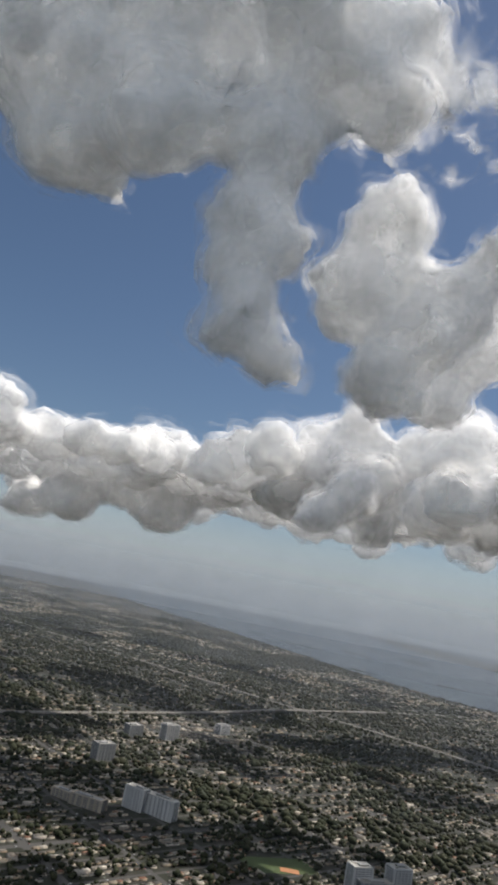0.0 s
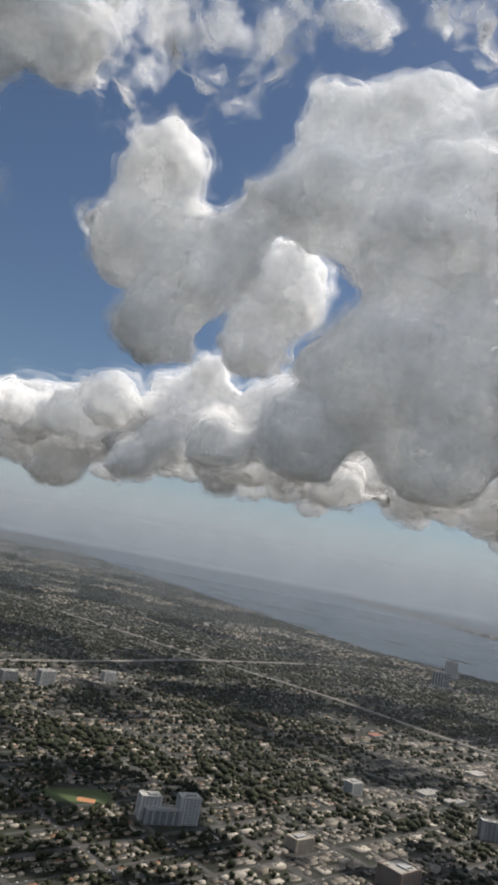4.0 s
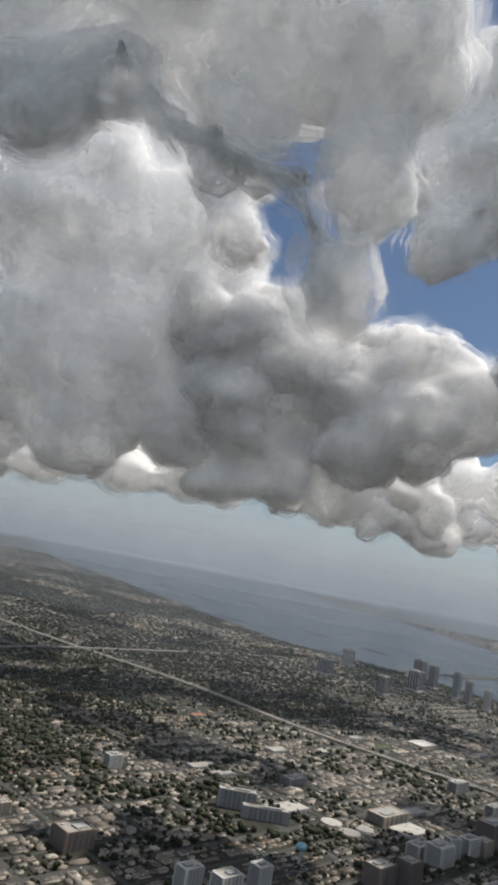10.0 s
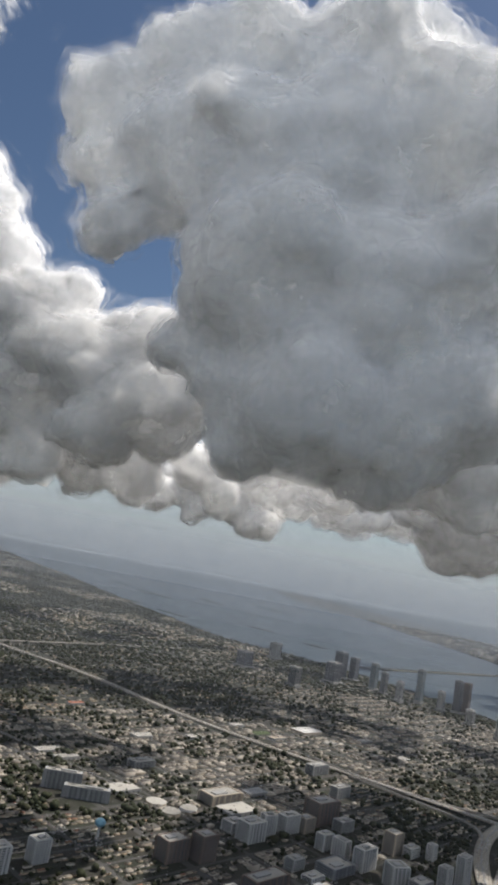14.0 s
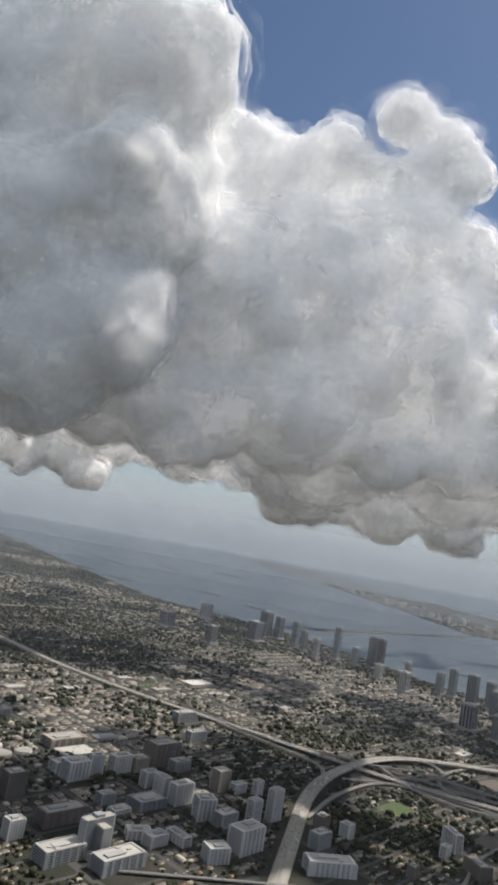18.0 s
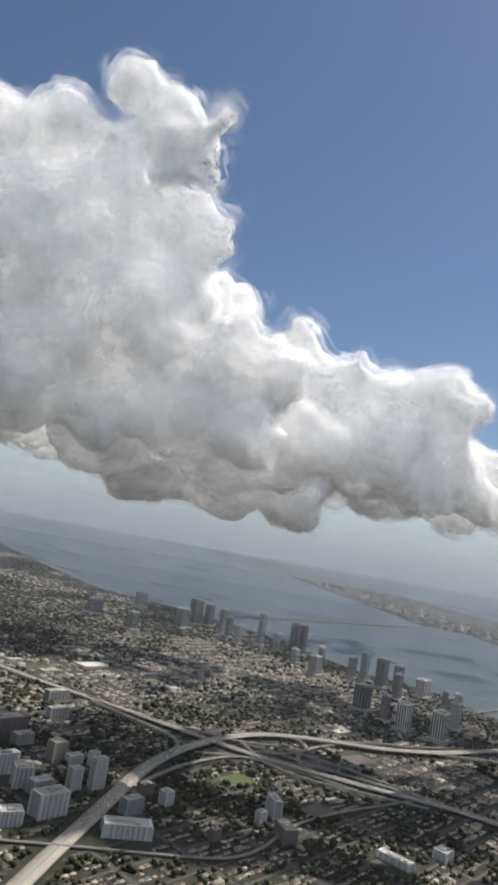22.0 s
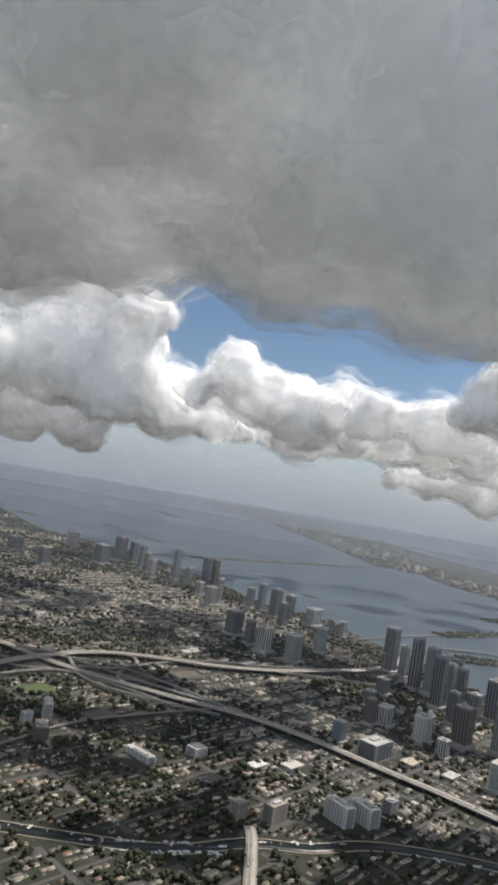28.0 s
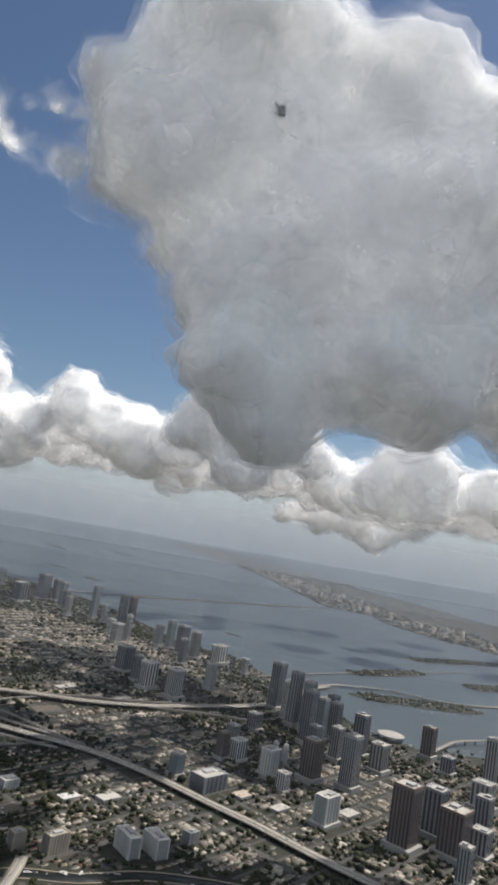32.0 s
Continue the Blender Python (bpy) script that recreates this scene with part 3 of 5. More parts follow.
# the high ragged cloud over the start
cumulus([(-78, 116, 188, 20.6), (-52, 120, 192, 19.8), (-23, 117, 189, 18.8), (-7, 119, 176, 9.4), (-8, 119, 194, 11.4), (-28, 116, 165, 11.4), (-50, 115, 168, 13.2), (-71, 121, 168, 12.6), (-61, 116, 217, 25.1), (-28, 116, 220, 21.4), (-29, 119, 138, 8.7), (-29, 116, 125, 6.5), (-21, 118, 122, 6), (-22, 116, 144, 7.3), (-29, 117, 148, 9.6), (-26, 115, 129, 5.9)], 3, 1.5, reach=4.0)
# the great cumulus of the first third
cumulus([(44, 190, 213, 14), (64, 189, 217, 14.9), (84, 192, 214, 15.5), (43, 189, 191, 18.3), (73, 186, 182, 27.2), (99, 192, 184, 19.2), (112, 197, 173, 15.7), (121, 195, 152, 15.2), (89, 198, 145, 26.7), (64, 190, 141, 20.9), (112, 193, 128, 14.6), (83, 191, 120, 15.8), (47, 190, 119, 13.3), (24, 190, 113, 10.7), (-6, 180, 188, 12.9), (-10, 187, 169, 15.1), (9, 186, 158, 14.2), (0, 185, 143, 12.6), (16, 185, 169, 12.7), (28, 181, 183, 10.4)], 5, 1.6)
# its feet and the flank behind it
cumulus([(-14, 236, 108, 10.6), (58, 237, 112, 10.7), (109, 237, 119, 10.6), (84, 238, 115, 10.6), (137, 237, 128, 11.8), (-5, 238, 121, 9.6), (25, 232, 118, 12.9), (22, 241, 183, 20.2), (19, 244, 161, 13.7)], 6, 1.8)
# a bright heap beside it
cumulus([(137, 234, 163, 9.9), (151, 234, 156, 8.9), (126, 232, 161, 8.1), (146, 231, 138, 14.8), (163, 229, 138, 11.4), (179, 233, 126, 8.8), (131, 232, 129, 13), (158, 234, 119, 8.7), (115, 232, 128, 9.6), (140, 234, 118, 7.7), (186, 231, 119, 6.3)], 7, 1.4)
# a row of small heaps further off
cumulus([(-206, 429, 163, 11.9), (-236, 427, 150, 16), (-116, 432, 153, 17.4), (-91, 427, 142, 15.4), (-151, 431, 136, 19.4), (-188, 429, 123, 18.1), (-122, 426, 126, 17.3), (-221, 431, 109, 16.8), (-91, 427, 161, 12.4), (-350, 520, 121, 33.8), (-420, 511, 124, 41.3)], 8, 2.2)
# heaps below the great cumulus
cumulus([(-7, 299, 163, 10.8), (-25, 304, 150, 13.1), (-7, 297, 135, 15.3), (16, 303, 144, 17.7), (-31, 297, 128, 14.1), (39, 298, 152, 19.2), (32, 305, 129, 14.1), (51, 299, 127, 11.9), (5, 301, 119, 10.5), (-41, 300, 127, 10.6)], 9, 2.0)
# the low grey deck that closes over the plane
cumulus([(94, 82, 164, 17), (109, 82, 162, 15.3), (122, 79, 162, 15.7), (138, 86, 160, 15.3), (150, 79, 152, 11), (153, 82, 136, 6), (151, 83, 128, 4.4), (112, 81, 147, 6.6), (136, 83, 146, 6.2)], 21, 1.5)
# thin wisps above it
cumulus([(-14, 144, 199, 11.8), (-4, 150, 203, 12.7), (8, 156, 213, 12.1), (28, 147, 203, 9.4), (36, 153, 215, 9.9), (10, 144, 189, 9.3), (22, 150, 196, 8.7), (49, 156, 215, 8.2), (63, 147, 213, 9.3), (76, 153, 215, 8.7), (89, 144, 210, 10.5), (103, 150, 210, 12.3), (113, 156, 221, 13.1), (-2, 147, 181, 8.6), (96, 153, 206, 7.7), (0, 144, 210, 15.1), (30, 150, 223, 15.1), (71, 156, 232, 15.3)], 37, 1.4, soft=True, thin=(0.44, 0.6))
# the tall cloud of the second third
cumulus([(160, 135, 186, 8.5), (161, 136, 171, 6.3), (167, 137, 159, 7.6), (176, 135, 196, 10.5), (188, 136, 203, 10.1), (201, 136, 198, 10.5), (213, 133, 205, 12.1), (188, 136, 175, 18.1), (208, 137, 175, 19.2), (223, 138, 180, 14), (199, 132, 150, 16.6), (218, 134, 149, 16.7), (211, 132, 128, 14.8), (227, 138, 127, 14.1), (200, 136, 120, 7.8), (196, 133, 131, 8.9), (183, 137, 135, 5.5), (238, 140, 159, 16.6), (235, 137, 188, 17), (238, 137, 135, 13.6)], 23, 1.3)
# grey heaps to its left
cumulus([(113, 191, 154, 15.1), (133, 192, 157, 13.1), (142, 191, 165, 7.7), (166, 188, 149, 12.4), (152, 186, 141, 14.6), (128, 190, 133, 15), (142, 189, 117, 8.7), (124, 192, 111, 9), (120, 152, 175, 10.2), (114, 151, 187, 8.6), (126, 151, 161, 7.8)], 24, 1.5)
# heaps that close the gap between the two
cumulus([(149, 182, 144, 10.5), (159, 188, 149, 9.5), (171, 194, 154, 11), (170, 185, 136, 14), (186, 191, 143, 14), (157, 182, 127, 11), (135, 188, 147, 11), (121, 194, 137, 15), (127, 185, 154, 9)], 45, 1.5)
# small bright heads under it
cumulus([(133, 285, 136, 4.8), (154, 286, 120, 6.9), (171, 286, 126, 8.1), (179, 286, 144, 5.4), (171, 284, 114, 5.9), (198, 284, 115, 8), (142, 284, 121, 5.4), (183, 284, 121, 7.4)], 25, 1.5)
# the broad cumulus past the middle
cumulus([(219, 161, 212, 21.8), (233, 167, 208, 12), (246, 167, 190, 12.6), (262, 168, 187, 9.6), (227, 163, 173, 23.6), (276, 164, 189, 8.2), (290, 166, 205, 6.4), (298, 166, 197, 6.9), (308, 165, 191, 5.8), (288, 167, 184, 10.7), (301, 165, 172, 11.7), (277, 169, 162, 20.3), (252, 161, 153, 23), (317, 164, 169, 6.5), (308, 168, 156, 10.1), (300, 164, 144, 14.7), (323, 164, 140, 9.9), (335, 167, 140, 8.8), (278, 167, 133, 16.8), (250, 162, 128, 16), (231, 167, 133, 19.3), (315, 167, 127, 11.5), (334, 164, 125, 8), (298, 166, 122, 7.7)], 26, 1.4)
# the long cumulus before the bay
cumulus([(269, 218, 194, 19.1), (280, 208, 174, 14.7), (300, 214, 163, 12.5), (311, 210, 167, 11.6), (319, 214, 172, 6.9), (295, 207, 145, 18.9), (340, 215, 153, 12), (339, 213, 165, 4.9), (355, 214, 153, 8.3), (371, 217, 148, 13), (385, 211, 153, 9.7), (394, 212, 151, 7.3), (366, 214, 133, 14.1), (340, 211, 132, 15.6), (315, 211, 131, 15.9), (288, 210, 128, 17.2), (390, 215, 132, 9.8), (412, 214, 121, 5.8), (401, 213, 122, 6.4), (382, 211, 122, 8.1), (325, 215, 121, 8.6)], 27, 1.6)
# torn scraps near the wing
cumulus([(324, 98, 158, 2.6), (323, 98, 150, 3.6), (316, 98, 149, 4.4), (318, 98, 154, 3.3)], 28, 0.9, soft=True)
# a thin white cloud close to the plane
cumulus([(354, 44, 125, 3.1), (357, 46, 126, 3.2), (359, 48, 128, 3.3), (363, 45, 126, 2.4), (364, 47, 127, 1.6), (360, 44, 123, 2.0), (361, 46, 130, 3.7), (356, 48, 132, 4.4), (361, 45, 124, 1.3)], 29, 0.7, soft=True, thin=(0.42, 0.6))
# a white puff near the wing
cumulus([(369, 60, 122, 3.4), (373, 62, 125, 4.7), (378, 64, 127, 5.5), (382, 61, 124, 5.2), (377, 63, 122, 4.1), (373, 60, 121, 3.0), (383, 62, 122, 3.7)], 30, 0.9, soft=True, rough=0.5, layers=12)
# the second grey deck, close above the plane
cumulus([(382, 45, 127, 5.8), (388, 48, 124, 5.2), (394, 51, 120, 5.1), (392, 46, 128, 7.8), (400, 50, 123, 8.2), (397, 45, 130, 8.3), (378, 48, 132, 4.2), (388, 51, 138, 8.6), (449, 45, 131, 8.8), (452, 48, 125, 7.5), (458, 51, 127, 6.2), (463, 46, 125, 4.6), (467, 50, 127, 3.4), (466, 45, 121, 2.9), (462, 48, 122, 4.5), (456, 51, 121, 5.2), (452, 46, 117, 5.1), (456, 50, 133, 5.7), (469, 45, 123, 2.0), (461, 48, 130, 4.1), (437, 51, 134, 11.4), (442, 46, 122, 8.5), (433, 45, 129, 10.6), (433, 48, 123, 8.5), (423, 46, 128, 12.0), (422, 50, 124, 9.5), (413, 48, 127, 13.6), (411, 51, 126, 11.0), (401, 50, 129, 14.4), (411, 45, 124, 9.0), (444, 51, 147, 11.8), (436, 46, 142, 11.7), (420, 50, 142, 13.9), (414, 45, 136, 13.8)], 31, 1.0, "low grey cloud deck close above the plane", rough=0.6, reach=3.6)
# heaps over the bay
cumulus([(334, 316, 141, 19.6), (318, 313, 128, 19.8), (358, 314, 150, 16.8), (371, 314, 163, 12.5), (386, 308, 135, 16.4), (413, 312, 154, 14.5), (429, 315, 147, 16.3), (450, 314, 140, 14.4), (471, 311, 134, 9.8), (350, 308, 124, 16.8), (284, 310, 135, 25.9)], 32, 2.0)
# a rounded heap over the bay
cumulus([(489, 171, 138, 9.3), (502, 173, 137, 8), (479, 173, 131, 6.6), (509, 172, 130, 6.5), (494, 171, 126, 7.7), (483, 173, 140, 5.1)], 33, 1.2)
# far heaps low over the bay
cumulus([(546, 504, 128, 12.4), (570, 498, 132, 14.1), (587, 497, 123, 14.2), (522, 503, 128, 10), (609, 497, 139, 18), (639, 496, 152, 20.5), (406, 522, 146, 13), (439, 519, 147, 13), (473, 523, 148, 12), (362, 519, 150, 13)], 34, 2.6)
# the last great cloud
cumulus([(483, 52, 139, 2.2), (486, 54, 141, 3.2), (490, 56, 144, 5.9), (493, 53, 145, 6.8), (494, 55, 136, 6.4), (488, 52, 134, 4.6), (485, 54, 133, 3.0), (493, 56, 131, 5.3), (496, 53, 126, 4.5), (492, 55, 125, 2.9), (495, 52, 120, 3.1), (504, 54, 140, 7), (504, 54, 130, 8), (514, 56, 136, 9), (507, 54, 122, 6.5), (518, 57, 125, 8), (499, 54, 117, 4), (499, 53, 121, 3.1), (495, 54, 123, 1.8)], 35, 0.8, rough=0.7)
# torn scraps beside it
cumulus([(476, 52, 135, 1.7), (478, 54, 137, 1.8), (481, 56, 138, 2.3), (477, 53, 134, 1.3), (481, 55, 133, 2.2), (484, 54, 136, 2.4)], 36, 0.6, soft=True, thin=(0.4, 0.58))
# loose vapour under the first deck
cumulus([(100, 79, 141, 7.1), (112, 77, 139, 6.7), (123, 77, 143, 6), (134, 79, 137, 6), (144, 77, 134, 5), (149, 79, 125, 5.3), (152, 79, 120, 3.5)], 39, 1.4, soft=True)


# the cumulus field beyond, over the northern town and the bay
for k in range(30):
    rk = random.Random(k + 70)
    row = k // 10
    BASE_Z = (119.0, 127.0, 140.0)[row]
    x, y, w = -200 + 95 * (k % 10) + rk.uniform(-30, 30) - 60 * row, (300, 410, 570)[row] + rk.uniform(-35, 35), (0.85, 1.05, 1.35)[row] * rk.uniform(0.8, 1.2)
    cumulus([(x + rk.uniform(-40, 40) * w, y + rk.uniform(-36, 36) * w, (134, 143, 158)[row] + rk.uniform(0, 7), rk.uniform(10, 16) * w) for _ in range(13)], 80 + k, 2.4 * w, layers=5)
BASE_Z = 165.0
for k in range(10):
    rk = random.Random(k + 170)
    cumulus([(-700 + 200 * k + rk.uniform(-90, 90), 900 + rk.uniform(-90, 150), 182 + rk.uniform(0, 25), rk.uniform(18, 34)) for _ in range(8)], 130 + k, 5.0, layers=4)


# ---- sky: upright sheets that imitate haze over city and bay ----
# One flat added sheet that paints distance haze by colour, thinning upwards.
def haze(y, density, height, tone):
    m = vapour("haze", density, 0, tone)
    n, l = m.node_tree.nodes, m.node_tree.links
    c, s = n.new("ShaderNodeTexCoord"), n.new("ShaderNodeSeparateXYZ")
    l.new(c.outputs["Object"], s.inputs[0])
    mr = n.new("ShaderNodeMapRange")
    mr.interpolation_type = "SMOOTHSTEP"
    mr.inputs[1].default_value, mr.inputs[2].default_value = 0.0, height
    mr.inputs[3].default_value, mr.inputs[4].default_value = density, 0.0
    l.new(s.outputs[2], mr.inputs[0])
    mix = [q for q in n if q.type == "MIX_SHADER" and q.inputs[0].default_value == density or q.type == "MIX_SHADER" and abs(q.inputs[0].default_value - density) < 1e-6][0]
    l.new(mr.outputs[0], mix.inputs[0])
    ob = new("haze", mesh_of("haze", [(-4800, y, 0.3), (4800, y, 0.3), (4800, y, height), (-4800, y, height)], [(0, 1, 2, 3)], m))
    tagged(ob, "thin upright grey-blue sheet imitating haze over city and bay", "haze", kind="structure")


# Sheets stand in for the air's haze, denser with distance; far ones painted paler.
for y, d, h, tone in ((235, 0.02, 150, DIM_HAZE_TONE), (320, 0.03, 165, DIM_HAZE_TONE), (440, 0.045, 185, DIM_HAZE_TONE), (560, 0.06, 210, DIM_HAZE_TONE), (700, 0.09, 240, DIM_HAZE_TONE), (900, 0.14, 260, DIM_HAZE_TONE), (1200, 0.16, 240, DIM_HAZE_TONE), (1600, 0.2, 260, PALE_HAZE_TONE), (2400, 0.36, 320, PALE_HAZE_TONE), (4300, 0.75, 420, PALE_HAZE_TONE)):
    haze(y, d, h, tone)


# ---- roads ----
def road(name, line, half, label, deck=True, mat=CONCRETE, lanes=2, piers=True):
    e = tagged(new(name), label, "road", kind="structure")
    ob = new("deck", strip_mesh("deck", line, -half, half, -0.25 if deck else 0.0, 0.06, mat))
    ob.parent = e
    for s in (-1, 1):
        ob = new("parapet", strip_mesh("parapet", line, s * half, s * (half - 0.14), 0.06, 0.26, CONCRETE))
        ob.parent = e
    ob = new("median", strip_mesh("median", line, -0.18, 0.18, 0.06, 0.24, SLATE))
    ob.parent = e
    for s in (-1, 1):
        for k in range(1, lanes + 1):
            o = s * half * k / (lanes + 1.0)
            ob = new("lane_line", strip_mesh("lane_line", line, o - 0.03, o + 0.03, 0.064, 0.07, PAINT))
            ob.parent = e
    if piers:
        acc = 0.0
        for a, b in zip(line, line[1:]):
            acc += float(np.linalg.norm(b[:2] - a[:2]))
            if acc > 9 and a[2] > 0.9:
                acc = 0.0
                block("pier", CONCRETE, e, a[0], a[1], 0, 0.5, half * 1.2, a[2] - 0.25, math.atan2(b[1] - a[1], b[0] - a[0]))
    return e


road("freeway", FREEWAY, 2.6, "pale concrete freeway raised above the houses")
road("freeway", EXPRESSWAY, 3.0, "wide concrete expressway with a dark median", lanes=4)
road("freeway", CROSSTOWN, 2.0, "grey concrete expressway on a low bank")
for ln in (RAMP_A, RAMP_B, RAMP_C, RAMP_D, RAMP_E, RAMP_F, RAMP_G, RAMP_H, RAMP_J, RAMP_K):
    road("slip_road", ln, 0.95, "curved concrete slip road of the interchange", lanes=0)
road("rail_viaduct", RAILWAY, 0.55, "narrow concrete rail viaduct on piers", lanes=0)
road("railway", RAIL_LINE, 1.0, "disused railway line through the warehouses", mat=ASPHALT, lanes=0, piers=False)
road("river_bridge", BRIDGE, 1.9, "short concrete bridge over the dark river", lanes=1)
CAUSEWAY = lifted([(286, 905), (330, 945), (386, 1003), (469, 1096), (568, 1206), (668, 1325)], [0.4, 0.9, 0.4, 0.4, 0.9, 0.4], 12)
road("causeway", CAUSEWAY, 3.0, "long low causeway across the bay", mat=ASPHALT)
tagged(new("causeway_bank", strip_mesh("causeway_bank", spline([(345, 960), (400, 1020), (469, 1096), (560, 1196), (620, 1268)], 12), -8, 8, -1, 0.5, LEAF_ONE)), "green bank under the causeway", "bank", kind="structure")
SEABRIDGE = lifted([(540, 500), (566, 560), (584, 588), (606, 600), (640, 612), (690, 606), (760, 640), (900, 740)], [1.2, 1.2, 1.4, 1.4, 1.0, 0.6, 0.6, 0.6], 6)
road("causeway", SEABRIDGE, 1.8, "pale concrete causeway curving over the water")
road("causeway", lifted([(524, 572), (560, 612), (588, 642), (655, 705), (760, 800)], [0.8, 0.8, 0.6, 0.3, 0.5], 8), 0.9, "narrow old causeway between the islands", lanes=0)
road("port_bridge", lifted([(622, 430), (636, 450), (655, 472), (690, 490), (760, 520)], [0.5, 1.6, 2.6, 2.8, 2.0], 5), 1.3, "curved concrete port bridge over the channel", lanes=1)

ob = new("river", strip_mesh("river", RIVERLINE, -2.6, 2.6, 0.0, 0.03, RIVER))
tagged(ob, "narrow dark river between quays", "river", kind="structure")
for s in (-1, 1):
    tagged(new("quay", strip_mesh("quay", RIVERLINE, s * 2.6, s * 2.95, 0.0, 0.2, BEIGE)), "pale concrete quay along the river", "quay", kind="structure")


def street(u, along_north, lo, hi, half, z):
    t = np.arange(lo, hi, 7.0)
    g = np.stack([np.full(len(t), u), t], -1) if along_north else np.stack([t, np.full(len(t), u)], -1)
    p = to_world(g)
    ok = on_land(p, 4) & ~near_line(p, RIVERLINE, 7) & ~near_line(p, EXPRESSWAY, 6) & (p[:, 1] > 120) & (p[:, 1] < 980) & (p[:, 0] > -420) & (p[:, 0] < 760)
    side = (EAST if along_north else NORTH) * half
    step = (NORTH if along_north else EAST) * 3.5
    q = p[ok]
    if not len(q):
        return
    n = len(q)
    v = np.concatenate([np.c_[q - side - step, np.full(n, z)], np.c_[q + side - step, np.full(n, z)], np.c_[q + side + step, np.full(n, z)], np.c_[q - side + step, np.full(n, z)]])
    i = np.arange(n)
    f = np.c_[i, i + n, i + 2 * n, i + 3 * n] if along_north else np.c_[i, i + 3 * n, i + 2 * n, i + n]
    tagged(new("street", mesh_of("street", v, f, ASPHALT)), "straight grey asphalt street between the blocks", "street", kind="structure")


AVE, STR = 27.0, 13.0
for k in range(-14, 48):
    street(k * AVE, True, -500, 900, 0.95 if k % 4 else 1.5, 0.03)
for k in range(-36, 64):
    street(k * STR, False, -200, 1300, 0.65 if k % 5 else 1.2, 0.05)


# ---- buildings ----
def tower(x, y, w, h, wall=WHITE, glass=DARK, podium=True, label="", turn=50.0, ratio=1.0, strips=4, crown=0, floors=False):
    """A high-rise: shaft, corner piers, glass strips or floor bands on every face, parapet, plant room, podium."""
    ct, st = abs(math.cos(radians(turn))), abs(math.sin(radians(turn)))
    a = w / (ct + st / ratio)
    b = a / ratio
    s = max(a, b)
    y += (a * st + b * ct) * 0.45
    e = base("tower", x, y, turn, label or "high-rise tower of pale render and dark glass", "tower", "high-rises along the bay")
    KEEP_OUT.append((x, y, s * 0.75))
    if podium:
        block("podium", GREY, e, 0, 0, 0, a * 1.35, b * 1.35, min(2.2, h * 0.12))
        block("podium_roof", ROOF, e, 0, 0, min(2.2, h * 0.12), a * 1.25, b * 1.25, 0.12)
    block("shaft", wall, e, 0, 0, 0, a, b, h)
    if floors:
        n = max(3, int(h / 0.62))
        for i in range(n):
            block("window_band", glass, e, 0, 0, h * (i + 0.35) / n, a * 1.012, b * 1.012, h / n * 0.45)
        for sx in (-1, 1):
            for sy in (-1, 1):
                block("pier", wall, e, sx * a * 0.475, sy * b * 0.475, 0, a * 0.1, b * 0.1, h * 1.002)
        for i in range(1, strips):
            o = i / strips - 0.5
            block("pier", wall, e, o * a, 0, 0, a * 0.06, b * 1.03, h)
    else:
        for i in range(strips):
            o = (i + 0.5) / strips - 0.5
            for sgn in (-1, 1):
                block("window_strip", glass, e, o * a, sgn * b * 0.5, h * 0.03, a / strips * 0.48, 0.12, h * 0.93)
                block("window_strip", glass, e, sgn * a * 0.5, o * b, h * 0.03, 0.12, b / strips * 0.48, h * 0.93)
    block("parapet", wall, e, 0, -b * 0.47, h, a, b * 0.06, 0.35)
    block("parapet", wall, e, 0, b * 0.47, h, a, b * 0.06, 0.35)
    block("parapet", wall, e, -a * 0.47, 0, h, a * 0.06, b * 0.88, 0.35)
    block("parapet", wall, e, a * 0.47, 0, h, a * 0.06, b * 0.88, 0.35)
    block("roof", ROOF, e, 0, 0, h, a * 0.88, b * 0.88, 0.12)
    r = random.Random(int(x * 31 + y))
    block("plant_room", GREY, e, a * r.uniform(-0.15, 0.15), b * r.uniform(-0.15, 0.15), h + 0.1, a * 0.42, b * 0.36, 0.9 if h > 12 else 0.5)
    for _ in range(3):
        block("roof_unit", ROOF, e, a * r.uniform(-0.36, 0.36), b * r.uniform(-0.36, 0.36), h + 0.1, a * 0.1, b * 0.12, 0.3)
    if crown:
        block("crown", wall, e, 0, 0, h + 0.3, a * 0.6, b * 0.6, crown, 0, "", 0.25)
        block("mast", STEEL, e, 0, 0, h + 0.3 + crown, 0.15, 0.15, crown)
    return e


